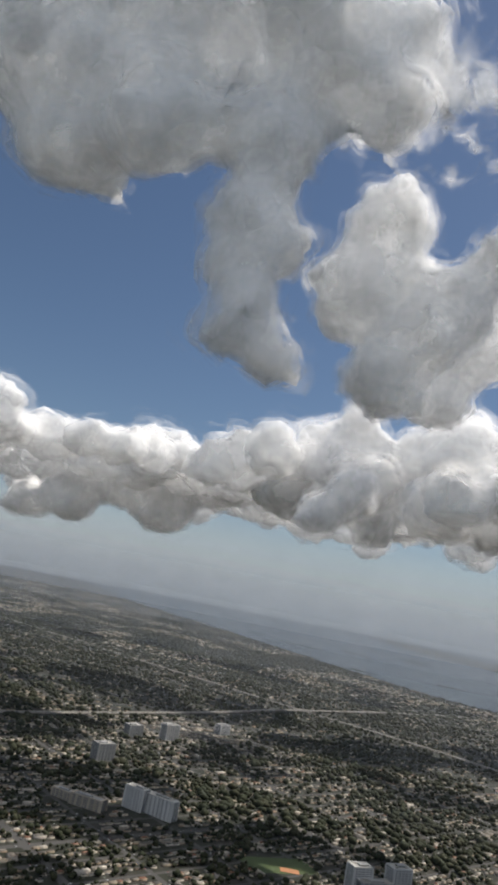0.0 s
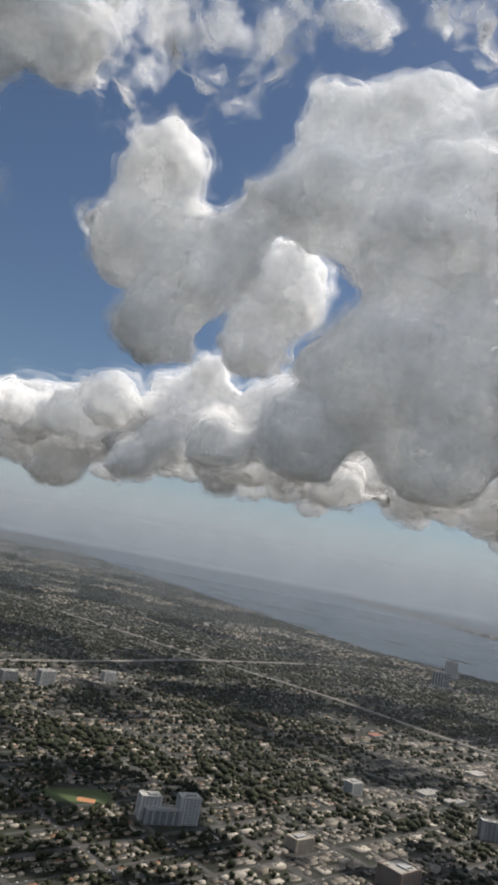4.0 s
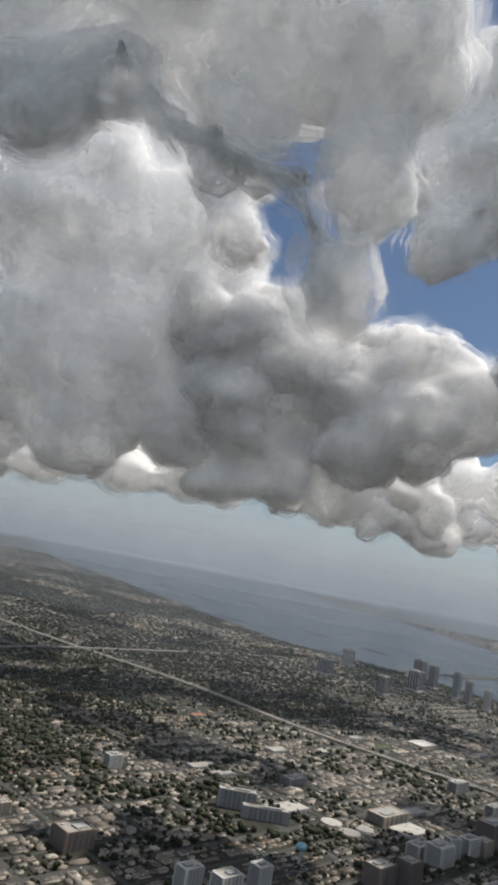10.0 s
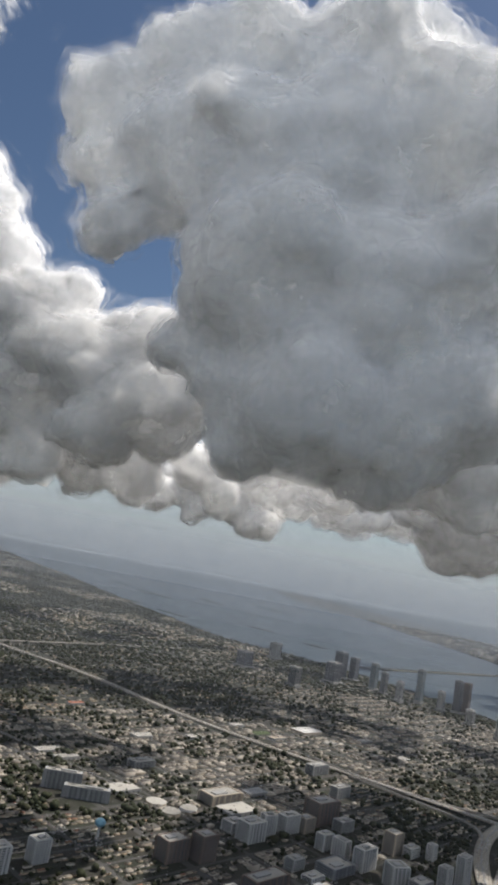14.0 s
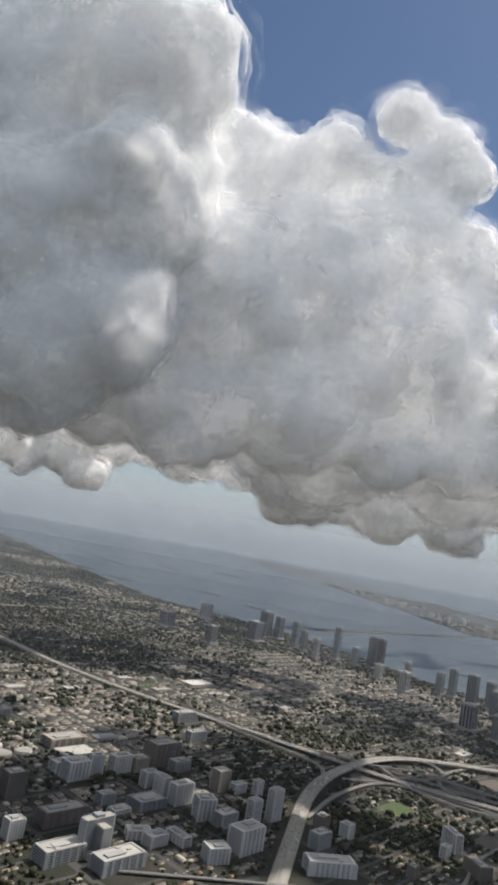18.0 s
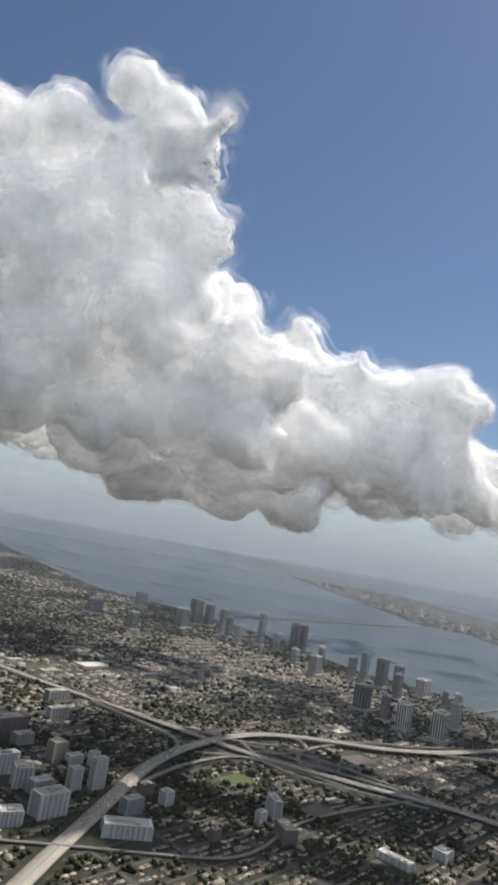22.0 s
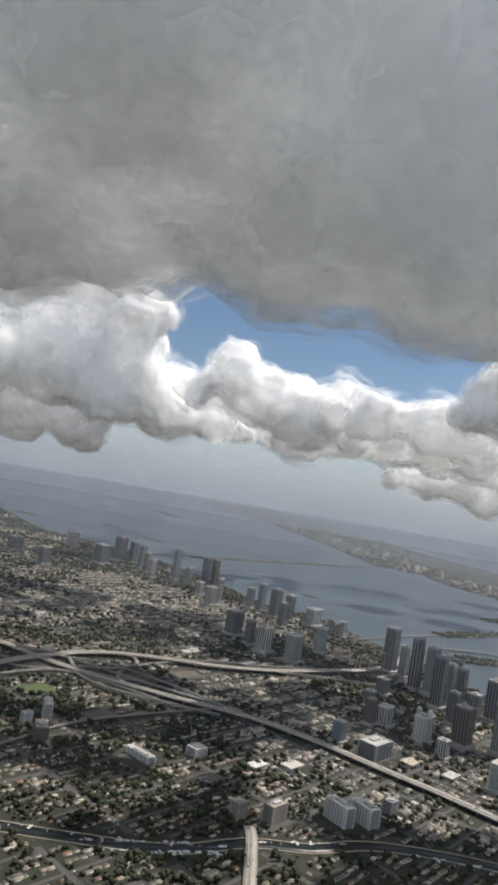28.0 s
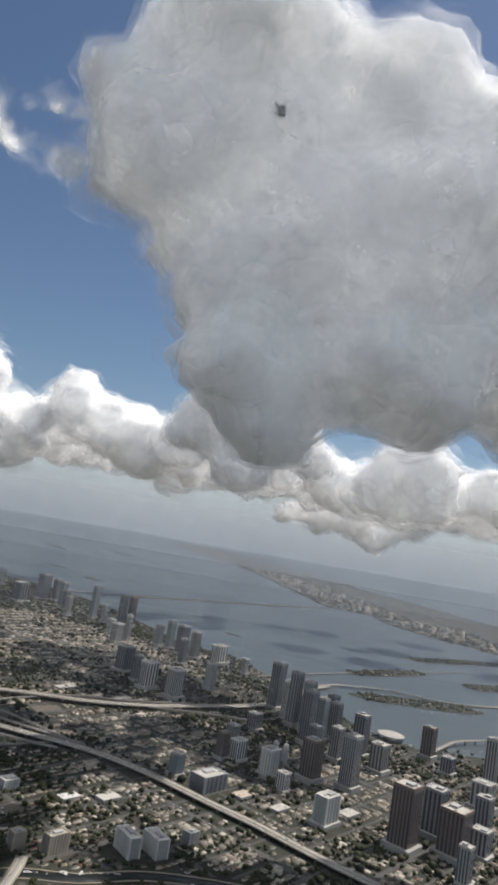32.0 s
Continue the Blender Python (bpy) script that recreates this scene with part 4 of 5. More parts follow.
def bayfront():
    dk, wt, gy = "dark glass high-rise with pale piers beside the bay", "white high-rise with dark window strips beside the bay", "grey high-rise hazy beside the bay"
    tower(182, 731, 17, 15, SLATE, DARK, label=gy)
    tower(233, 672, 12, 17, GREY, DARK, label=gy)
    tower(211, 848, 15, 18, WHITE, DARK, label=wt)
    tower(273, 740, 17, 20, SLATE, DARK, label=dk)
    tower(283, 786, 15, 27.5, SLATE, DARK, label=dk, crown=1)
    tower(298, 790, 11, 24, SLATE, DARK, label=dk)
    tower(315, 752, 9, 26, GREY, TEAL, label=gy)
    tower(323, 735, 8, 21, GREY, DARK, label=gy)
    tower(334, 705, 8, 19, WHITE, DARK, label=wt)
    tower(356, 722, 8.3, 31.5, GREY, TEAL, label="slim teal glass high-rise beside the bay")
    tower(372, 699, 8, 18, WHITE, DARK, label=wt)
    tower(388, 704, 8.5, 30, SLATE, DARK, label=dk)
    tower(397, 706, 8.5, 29, BROWN, DARK, label=dk)
    tower(388, 654, 9, 12.5, WHITE, DARK, label=wt)
    tower(402, 607, 11, 16.5, WHITE, DARK, label=wt)
    tower(408, 628, 6.5, 22, WHITE, DARK, label=wt, crown=1)
    tower(436, 627, 8, 18.5, GREY, TEAL, label=gy)
    tower(446, 624, 8, 24, GREY, TEAL, label="slim teal glass high-rise beside the bay")
    tower(458, 606, 11, 24, SLATE, DARK, label="black glass high-rise with a flat crown", crown=0.8)
    tower(470, 598, 9, 22, GREY, DARK, label=gy)
    tower(463, 566, 7.5, 20, SLATE, DARK, label=dk)
    tower(427, 505, 13, 17.3, SLATE, DARK, label=dk)
    tower(439, 486, 7, 17, GREY, DARK, label=gy)
    tower(449, 470, 12, 17, WHITE, DARK, label=wt, ratio=1.5)
    tower(468, 456, 12, 18, WHITE, DARK, label=wt, strips=5)
    tower(491, 595, 14, 14.6, WHITE, DARK, label=wt, ratio=1.6)
    tower(489, 498, 8.5, 18.2, WHITE, TEAL, label=wt)
    tower(503, 576, 5, 12, GREY, DARK, label=gy)
    tower(513, 574, 7, 12, WHITE, DARK, label=wt)


def downtown():
    dk, wt, gy = "dark glass downtown tower with bright vertical fins", "white downtown tower with dark window strips", "grey downtown office tower"
    tower(534, 477, 10.5, 29.5, SLATE, DARK, label="black glass tower with a white central fin", crown=0.8)
    tower(541, 468, 7, 21, WHITE, DARK, label=wt)
    tower(543, 443, 8.5, 32, SLATE, DARK, label="dark tower with a white braced frame", crown=0.5, strips=3)
    tower(551, 437, 8.5, 29, GREY, TEAL, label=gy)
    tower(549, 409, 9, 29, SLATE, DARK, label=dk)
    tower(558, 420, 7, 24, GREY, TEAL, label=gy)
    tower(566, 438, 8, 23, SLATE, TEAL, label=dk)
    tower(567, 428, 8, 21, GREY, DARK, label=gy)
    tower(578, 402, 9.6, 22.5, SLATE, DARK, label="black slab tower downtown")
    tower(564, 346, 10, 24.5, GREY, DARK, label=gy, strips=6)
    tower(585, 381, 11, 14, GREY, DARK, label=gy)
    tower(622, 424, 9.5, 17.4, BROWN, DARK, label="plain dark slab tower at the waterfront")
    tower(646, 389, 8.5, 25, GREY, DARK, label=gy)
    tower(627, 401, 9, 8.5, SLATE, DARK, label=dk)
    tower(577, 288, 12.7, 24, BROWN, DARK, label="broad dark granite office tower", strips=6)
    tower(594, 307, 11, 19, SLATE, DARK, label=dk)
    tower(597, 288, 14, 18, BROWN, DARK, label="broad brown office tower", strips=6)
    tower(630, 352, 12.6, 12, GREY, DARK, label=gy)
    tower(594, 268, 6.5, 13.6, GREY, DARK, label=gy)
    tower(548, 299, 10.8, 11.4, WHITE, TEAL, label="white wedge-shaped government building", ratio=1.5, floors=True)
    tower(610, 296, 10, 10, GREY, DARK, label=gy)
    tower(503, 359, 6.5, 12.5, BROWN, DARK, label="brown tower above the railway")
    tower(511, 360, 9, 9.8, WHITE, DARK, label=wt, ratio=1.4)
    tower(526, 344, 10, 12.6, WHITE, GREY, label="pale windowless block downtown", ratio=1.2)
    tower(484, 326, 7, 9, SLATE, TEAL, label="blue glass tower beside the station")
    tower(546, 348, 11, 19, BROWN, DARK, label="broad dark brown tower downtown", strips=5)
    tower(550, 382, 7, 17.5, SLATE, DARK, label=dk)
    tower(563, 388, 8, 17, GREY, DARK, label=gy)
    tower(520, 420, 9, 9, GREY, DARK, label=gy)
    tower(508, 392, 8, 8, GREY, DARK, label=gy)
    tower(532, 330, 7, 8, WHITE, DARK, label=wt)
    tower(600, 330, 9, 13, GREY, DARK, label=gy)
    tower(618, 318, 9, 16, SLATE, DARK, label=dk)
    tower(640, 300, 10, 15, GREY, DARK, label=gy)


def midrise(x, y, w, h, wall=WHITE, ratio=2.0, turn=50.0, label="pale mid-rise block with rows of windows", glass=PANE, strips=5):
    e = tower(x, y, w, h, wall, glass, False, label, turn, ratio, strips, 0, True)
    e["group"], e["category"], e.name = "mid-rise blocks", "block", "apartment_block"
    return e


def cross_tower(x, y, w, h, label):
    """Two high slabs that cross, with a lower core between them."""
    e = base("hospital_tower", x, y, 50, label, "hospital", "mid-rise blocks")
    KEEP_OUT.append((x, y, w * 0.6))
    for turn, k in ((0.0, 1.0), (math.pi / 2, 0.86)):
        block("wing", GREY, e, 0, 0, 0, w, w * 0.3, h * k, turn)
        block("roof", ROOF, e, 0, 0, h * k, w * 0.95, w * 0.26, 0.12, turn)
        n = int(h * k / 0.55)
        for i in range(n):
            block("window_band", PANE, e, 0, 0, h * k * (i + 0.4) / n, w * 0.93, w * 0.306, h * k / n * 0.4, turn)
    block("plant_room", SLATE, e, 0, 0, h, w * 0.28, w * 0.24, 0.9)
    block("plinth", GREY, e, 0, 0, 0, w * 0.8, w * 0.8, 1.6)
    return e


def court_block(x, y, a, b, h, turn, label):
    """White flats round a court: four wings with a raised rim, window bays on the outer and inner walls."""
    e = base("apartment_block", x, y, turn, label, "block", "mid-rise blocks")
    KEEP_OUT.append((x, y, max(a, b) * 0.6))
    d = 0.26 * b
    for cx, cy, sx, sy in ((0, -(b - d) / 2, a, d), (0, (b - d) / 2, a, d), (-(a - d) / 2, 0, d, b - 2 * d), ((a - d) / 2, 0, d, b - 2 * d)):
        block("wing", WHITE, e, cx, cy, 0, sx, sy, h)
        block("roof", ROOF, e, cx, cy, h, sx * 0.96, sy * 0.92, 0.06)
        for q in (-1, 1):
            block("parapet", WHITE, e, cx + (q * sx * 0.485 if sy > sx else 0), cy + (0 if sy > sx else q * sy * 0.46), h, sx * (0.06 if sy > sx else 1), sy * (1 if sy > sx else 0.08), 0.28)
        for i in range(5):
            block("window_band", PANE, e, cx, cy, h * (i + 0.3) / 5, sx * 0.98 + 0.03, sy + 0.03, h * 0.09)
        n = max(2, int(max(sx, sy) / 1.6))
        for i in range(n):
            o = (i + 0.5) / n - 0.5
            block("bay", WHITE, e, cx + (o * sx if sx > sy else 0), cy + (0 if sx > sy else o * sy), 0, 0.7 if sx > sy else sx + 0.16, sy + 0.16 if sx > sy else 0.7, h)
            block("roof_unit", GREY, e, cx + (o * sx if sx > sy else 0), cy + (0 if sx > sy else o * sy), h + 0.06, 0.4, 0.4, 0.22)
    block("court", GREY, e, 0, 0, 0, a - 2 * d, b - 2 * d, 0.3)
    return e


def hospital_district():
    midrise(132, 222, 8, 6.3, WHITE, 1.4, label="white twin apartment tower in two halves")
    midrise(143, 220, 9, 7.2, WHITE, 1.6, label="white twin apartment tower in two halves")
    midrise(152, 234, 7, 6.6, WHITE, 1.2, label="white twin apartment tower in two halves")
    midrise(138, 298, 15, 6.5, GREY, 4.0, 10, "long blue-grey slab block of flats", strips=8)
    midrise(150, 292, 18, 4.2, GREY, 5.0, 10, "long low blue-grey slab block of flats", strips=9)
    midrise(190, 255, 11, 6.5, BROWN, 1.5, label="brown brick hospital block")
    midrise(200, 261, 9, 8, BROWN, 1.2, label="brown brick hospital block")
    midrise(215, 286, 11, 6.6, WHITE, 1.4, label="cream hospital block with ribbon windows")
    midrise(208, 292, 9, 3.6, WHITE, 1.3, label="curved white hospital wing")
    midrise(221, 297, 6.5, 7.2, WHITE, 1.3, 30)
    midrise(229, 303, 9, 6.4, WHITE, 1.8)
    midrise(236, 309, 8, 5.2, BEIGE, 1.4)
    midrise(243, 321, 15, 8.5, BROWN, 1.7, label="broad brown-grey hospital block")
    midrise(254, 363, 10, 4.8, GREY, 2.4)
    midrise(252, 318, 9, 4.2, GREY, 1.7)
    midrise(243, 295, 7, 5.4, WHITE, 1.5)
    midrise(249, 291, 7, 6.0, WHITE, 1.6, 140)
    midrise(257, 283, 9, 7.2, WHITE, 1.9)
    midrise(246, 272, 14, 3.0, SLATE, 1.5, label="dark multi-storey car park with cars on its roof")
    midrise(270.5, 306, 8, 7.6, BEIGE, 1.2)
    midrise(278, 307, 7, 3.4, WHITE, 1.7)
    midrise(267, 274, 8.5, 7.2, WHITE, 1.1, 25, "white round-cornered clinic with dark window slots", DARK, 4)
    midrise(231.5, 271, 7, 3.4, GREY, 1.5)
    midrise(238, 265, 8, 1.3, WHITE, 1.6, label="low white-roofed hall beside the lawn")
    midrise(248, 249, 9, 2.6, WHITE, 1.8, 20)
    midrise(254, 246, 8, 3.2, WHITE, 1.5)
    midrise(261, 251, 9, 2.8, WHITE, 2.4, 140)
    midrise(275, 271, 9, 4.6, GREY, 1.6)
    midrise(283, 253, 12, 7.6, WHITE, 1.7, label="white car park block with a flat roof")
    midrise(274, 243, 9, 4.6, WHITE, 1.3, 30)
    midrise(212, 232, 6.5, 5.6, WHITE, 1.3)
    midrise(222, 245, 15, 4.5, BROWN, 2.6, label="long low brown hospital wing")
    midrise(229, 221, 14, 4.2, GREY, 2.0)
    midrise(246, 223, 15, 4.0, GREY, 2.2)
    midrise(286, 309, 4.6, 5.6, WHITE, 1.4)
    midrise(292.5, 286, 6, 11, WHITE, 1.6, label="tall white slab block beside the expressway")
    midrise(285, 281, 5.6, 7.8, WHITE, 1.3)
    midrise(311, 289, 6.5, 4.0, BROWN, 1.4)
    midrise(309, 269, 8, 5.2, GREY, 1.7, 50, "blue-grey glass office block beside the expressway", TEAL)
    midrise(311, 250, 17, 4.2, WHITE, 2.6, 15, "low curved office block with a white roof rim", TEAL, 9)
    midrise(320, 283.5, 5.7, 4.9, WHITE, 1.0)
    midrise(361, 291, 6, 6.4, WHITE, 2.6, 110, "white slab block of flats")
    midrise(356, 283, 4.5, 4.4, WHITE, 1.4)
    midrise(340, 262, 4.4, 3.6, BROWN, 1.2)
    midrise(365, 271, 8, 4.4, BROWN, 1.8, 110)
    midrise(244, 394, 12, 4.6, GREY, 2.4)
    cross_tower(237, 236, 11, 10.5, "grey cross-shaped hospital tower with two high wings")


def river_and_west():
    midrise(442, 238, 5.6, 5.2, BEIGE, 1.2, label="tan apartment block with dark window slots by the river", strips=4)
    midrise(454, 239, 8, 5.6, BEIGE, 1.8, label="tan apartment block with dark window slots by the river", strips=6)
    midrise(476, 246, 9.4, 6.3, WHITE, 2.4, 128, "white apartment slab with ribbed balconies", strips=7)
    midrise(485, 249, 9.4, 6, WHITE, 2.0, 128, "white apartment slab with ribbed balconies", strips=7)
    midrise(496, 263, 6, 4, GREY, 1.3)
    midrise(424, 281, 8, 3.2, WHITE, 1.2)
    midrise(499, 312, 16, 6.5, SLATE, 1.6, label="dark glass complex with an open frame roof", glass=DARK)
    court_block(360, 192.5, 16, 8.5, 2.9, -38, "white flats round a court by the river")
    court_block(372, 198.5, 13, 8, 2.9, 12, "white flats round a court by the river")
    midrise(404, 268, 12, 2.2, WHITE, 3.5, 140, "long white school block with window bays")
    midrise(-55, 257, 14, 6.2, WHITE, 3.6, -20, "row of white rounded apartment towers", strips=8)
    midrise(-64, 259, 9, 7.1, WHITE, 2.2, -20, "row of white rounded apartment towers", strips=6)
    midrise(-78, 249, 13, 3.4, BEIGE, 3.0, -10)
    midrise(-88, 252, 10, 2.6, BEIGE, 2.6, -20)
    midrise(-83, 379, 9.7, 7.4, WHITE, 1.4)
    midrise(-62, 425, 8.6, 5.2, WHITE, 1.3)
    midrise(-100, 369, 9.6, 5.3, GREY, 1.4)
    midrise(-96, 311, 9.8, 6.7, GREY, 1.5)
    midrise(15, 236, 8, 7, WHITE, 1.5, 30, "white apartment tower above the park")
    midrise(27, 240, 8, 8, WHITE, 1.4, 30, "white apartment tower above the park")
    midrise(20, 234, 12, 4, GREY, 3.0, 30)
    midrise(83, 313, 7.8, 4.9, WHITE, 1.4, label="white apartment block with sawtooth balconies")
    midrise(94, 229, 13, 5.6, BROWN, 1.2, label="brown hotel block round a court")
    midrise(64, 242, 9, 3.2, BEIGE, 1.6)
    midrise(160, 345, 12, 2.5, GREY, 2.0)
    midrise(200, 318, 18, 3.5, BEIGE, 2.0)


bayfront()
downtown()
hospital_district()
river_and_west()


# ---- parks and plots ----
def plot(name, x, y, a, b, turn, mat, label, z=0.06):
    ob = base(name, x, y, turn, label, name.replace("_", " "))
    ob["kind"] = "structure"
    block("surface", mat, ob, 0, 0, 0.0, a, b, z)
    KEEP_OUT.append((x, y, max(a, b) * 0.42))
    return ob


plot("park", -10, 243, 24, 12, 30, GRASS, "green park lawn with a ball field")
plot("ball_field", -6, 241, 6, 3.5, 10, CLAY, "orange clay infield on the park lawn", 0.1)
plot("playing_field", 346, 327, 17, 11, 50, GRASS, "worn green playing field beside the interchange")
plot("car_park", 430, 265, 13, 9, 50, PAVING, "empty brown-grey car park")
plot("waste_ground", 380, 309, 15, 10, 50, PAVING, "bare brown waste ground beside the rail viaduct")
for x, y, a, b, turn in ((338, 363, 20, 13, 60), (362, 364, 12, 12, 40), (386, 372, 17, 12, 40), (408, 392, 16, 12, 40)):
    plot("verge", x, y, a, b, turn, PAVING, "bare brown-grey verge inside the interchange", 0.04)
plot("lawn", 212, 466, 14, 6, 50, GRASS, "green lawn beside the freeway")
plot("lawn", 240, 270, 9, 6, 50, GRASS, "hospital lawn with parked cars round it")
plot("bus_yard", 240, 492, 20, 12, 50, ASPHALT, "yard of a large white-roofed depot")


# ---- the carpet of houses and trees ----
rng = np.random.default_rng(4)


def boxes(p, a, b, h, turn, z=0.0, hip=None):
    """Many small buildings at once: footprint a x b, eaves h; hip: roof height."""
    n = len(p)
    c, s = np.cos(turn), np.sin(turn)
    def corner(u, v, zz):
        return np.stack([p[:, 0] + u * c - v * s, p[:, 1] + u * s + v * c, np.broadcast_to(zz, n)], -1)
    low = [corner(su * a / 2, sv * b / 2, z) for su, sv in ((-1, -1), (1, -1), (1, 1), (-1, 1))]
    top = [corner(su * a / 2, sv * b / 2, z + h) for su, sv in ((-1, -1), (1, -1), (1, 1), (-1, 1))]
    i = np.arange(n)
    if hip is None:
        v = np.concatenate(low + top)
        q = lambda *k: np.stack([i + n * j for j in k], -1)
        return v, np.concatenate([q(0, 1, 5, 4), q(1, 2, 6, 5), q(2, 3, 7, 6), q(3, 0, 4, 7), q(4, 5, 6, 7)])
    r = np.maximum(a - b, 0.1) * 0.5
    v = np.concatenate(low + top + [corner(-r, 0 * r, z + h + hip), corner(r, 0 * r, z + h + hip)])
    q = lambda *k: np.stack([i + n * j for j in k], -1)
    tri = [q(0, 1, 5), q(0, 5, 4), q(1, 2, 6), q(1, 6, 5), q(2, 3, 7), q(2, 7, 6), q(3, 0, 4), q(3, 4, 7), q(4, 5, 9), q(4, 9, 8), q(6, 7, 8), q(6, 8, 9), q(5, 6, 9), q(7, 4, 8)]
    return v, np.concatenate(tri)


def clumps(p, r, h, level, lift):
    """Many uneven crowns at once."""
    d, f = ico(level)
    n, k = len(p), len(d)
    jit = 1 + rng.uniform(-0.28, 0.28, (n, k, 1))
    v = d[None] * jit * np.stack([r * rng.uniform(0.8, 1.25, n), r * rng.uniform(0.8, 1.25, n), h], -1)[:, None]
    v += np.c_[p, lift][:, None]
    return v.reshape(-1, 3), (f[None] + (np.arange(n) * k)[:, None, None]).reshape(-1, 3)


def industrial(p):
    """Where sheds and shops stand rather than houses."""
    def round_spot(x, y, a):
        return np.exp(-((p[:, 0] - x) ** 2 + (p[:, 1] - y) ** 2) / a ** 2)
    s = round_spot(150, 370, 75) + round_spot(240, 470, 70) + round_spot(330, 600, 95) + round_spot(450, 400, 60) + round_spot(560, 330, 80) + round_spot(240, 290, 45) + round_spot(-70, 415, 45) + round_spot(90, 240, 45) + 0.7 * round_spot(480, 300, 40) + 0.8 * round_spot(170, 760, 60) + round_spot(420, 560, 60)
    return s + 0.35 * (lattice_noise(np.c_[p / 34.0, p[:, 0] * 0], 5) - 0.5)


def in_view(p, near=150):
    return (p[:, 1] > near) & (p[:, 0] > -0.52 * p[:, 1] - 20) & (p[:, 0] < 520 + 0.36 * p[:, 1])


def lattice(e_step, n_step, jitter, e0=-350, e1=1400, n0=-420, n1=1150):
    e, n = np.meshgrid(np.arange(e0, e1, e_step), np.arange(n0, n1, n_step))
    g = np.stack([e.ravel(), n.ravel()], -1)
    g = g + rng.uniform(-jitter, jitter, g.shape)
    return g, to_world(g)


def off_street(g, half):
    return (np.abs((g[:, 0] + AVE / 2) % AVE - AVE / 2) > half) & (np.abs((g[:, 1] + STR / 2) % STR - STR / 2) > half)


def stuff(name, v, f, mat, label, category):
    return tagged(new(name, mesh_of(name, v, f, mat)), label, category, kind="stuff")


# houses
g, p = lattice(2.5, 3.25, 0.35, n0=-418.6)
ok = in_view(p) & (p[:, 1] < 780) & off_street(g, 1.5)
g, p = g[ok], p[ok]
ok = free(p, 0.6) & (industrial(p) < 0.42) & (rng.random(len(p)) < np.where(p[:, 1] > 430, 0.15, 0.72))
p = p[ok]
single = np.flatnonzero((p[:, 0] > 385) & (p[:, 0] < 500) & (p[:, 1] < 262))[:150]
ONE_BY_ONE = [tuple(q) for q in p[single]]
p = np.delete(p, single, 0)
a, b = rng.uniform(1.5, 2.7, len(p)), rng.uniform(0.9, 1.4, len(p))
near = p[:, 1] < 430
v, f = boxes(p[near], a[near], b[near], rng.uniform(0.36, 0.6, near.sum()), np.full(near.sum(), GRID), 0.0, rng.uniform(0.12, 0.4, near.sum()))
stuff("houses", v, f, HOUSES, "many small houses with pale, grey and rust roofs among trees", "houses")
v, f = boxes(p[~near], a[~near], b[~near], rng.uniform(0.4, 0.7, (~near).sum()), np.full((~near).sum(), GRID))
stuff("houses", v, f, HOUSES, "many small distant houses with pale roofs among trees", "houses")

# low blocks of flats among the houses
g, p = lattice(7.5, 6.5, 1.2, n0=-417)
ok = in_view(p) & (p[:, 1] < 400) & off_street(g, 2.2)
p = p[ok]
p = p[free(p, 1.4) & (rng.random(len(p)) < 0.42)]
v, f = boxes(p, rng.uniform(2.6, 5.0, len(p)), rng.uniform(1.2, 1.9, len(p)), rng.uniform(0.7, 1.2, len(p)), GRID + rng.choice([0, 0, math.pi / 2], len(p)))
stuff("low_flats", v, f, SHEDS, "long low blocks of flats with pale flat roofs", "flats")

# shops and yards between the sheds
g, p = lattice(3.4, 3.25, 0.5, n0=-418.6)
ok = in_view(p) & (p[:, 1] < 780) & off_street(g, 1.6)
g, p = g[ok], p[ok]
p = p[free(p, 0.8) & (industrial(p) >= 0.36) & (rng.random(len(p)) < np.where(p[:, 1] > 430, 0.45, 0.75))]
v, f = boxes(p, rng.uniform(1.2, 2.9, len(p)), rng.uniform(1.0, 2.4, len(p)), rng.uniform(0.4, 0.9, len(p)), np.full(len(p), GRID))
stuff("shops", v, f, SHEDS, "small flat-roofed shops and workshops", "shops")

# sheds and shops
g, p = lattice(6.6, 6.4, 0.5, n0=-418)
ok = in_view(p) & (p[:, 1] < 800) & off_street(g, 2.6)
g, p = g[ok], p[ok]
ok = free(p, 2.0) & (industrial(p) >= 0.40) & (rng.random(len(p)) < 0.86)
p = p[ok]
a, b, h = rng.uniform(2.6, 6.2, len(p)), rng.uniform(1.8, 4.2, len(p)), rng.uniform(0.4, 0.9, len(p)) * np.where(rng.random(len(p)) < 0.12, 2.4, 1)
v, f = boxes(p, a, b, h, np.full(len(p), GRID))
stuff("sheds", v, f, SHEDS, "flat-roofed warehouses and shops with pale roofs", "warehouses")
k = rng.integers(0, len(p), 2600)
q = p[k] + rng.uniform(-1.1, 1.1, (2600, 2))
v, f = boxes(q, rng.uniform(0.3, 0.9, 2600), rng.uniform(0.3, 0.7, 2600), rng.uniform(0.15, 0.3, 2600), np.full(2600, GRID), h[k])
stuff("roof_units", v, f, SHEDS, "ventilation units on flat roofs", "roof units")

# far town
g, p = lattice(6.5, 6.5, 2.4, -500, 2600, -600, 2600)
ok = (p[:, 1] >= 780) & (p[:, 1] < 2300) & (p[:, 0] > -0.64 * p[:, 1]) & on_land(p, 8)
p = p[ok]
p = p[(lattice_noise(np.c_[p / 60.0, p[:, 0] * 0], 9) > 0.6) & ~near_line(p, FREEWAY, 8)]
v, f = boxes(p, rng.uniform(1.5, 4.5, len(p)), rng.uniform(1.2, 3.5, len(p)), rng.uniform(0.5, 1.5, len(p)), np.full(len(p), GRID))
stuff("far_houses", v, f, HOUSES, "pale roofs of the far northern suburbs", "houses")

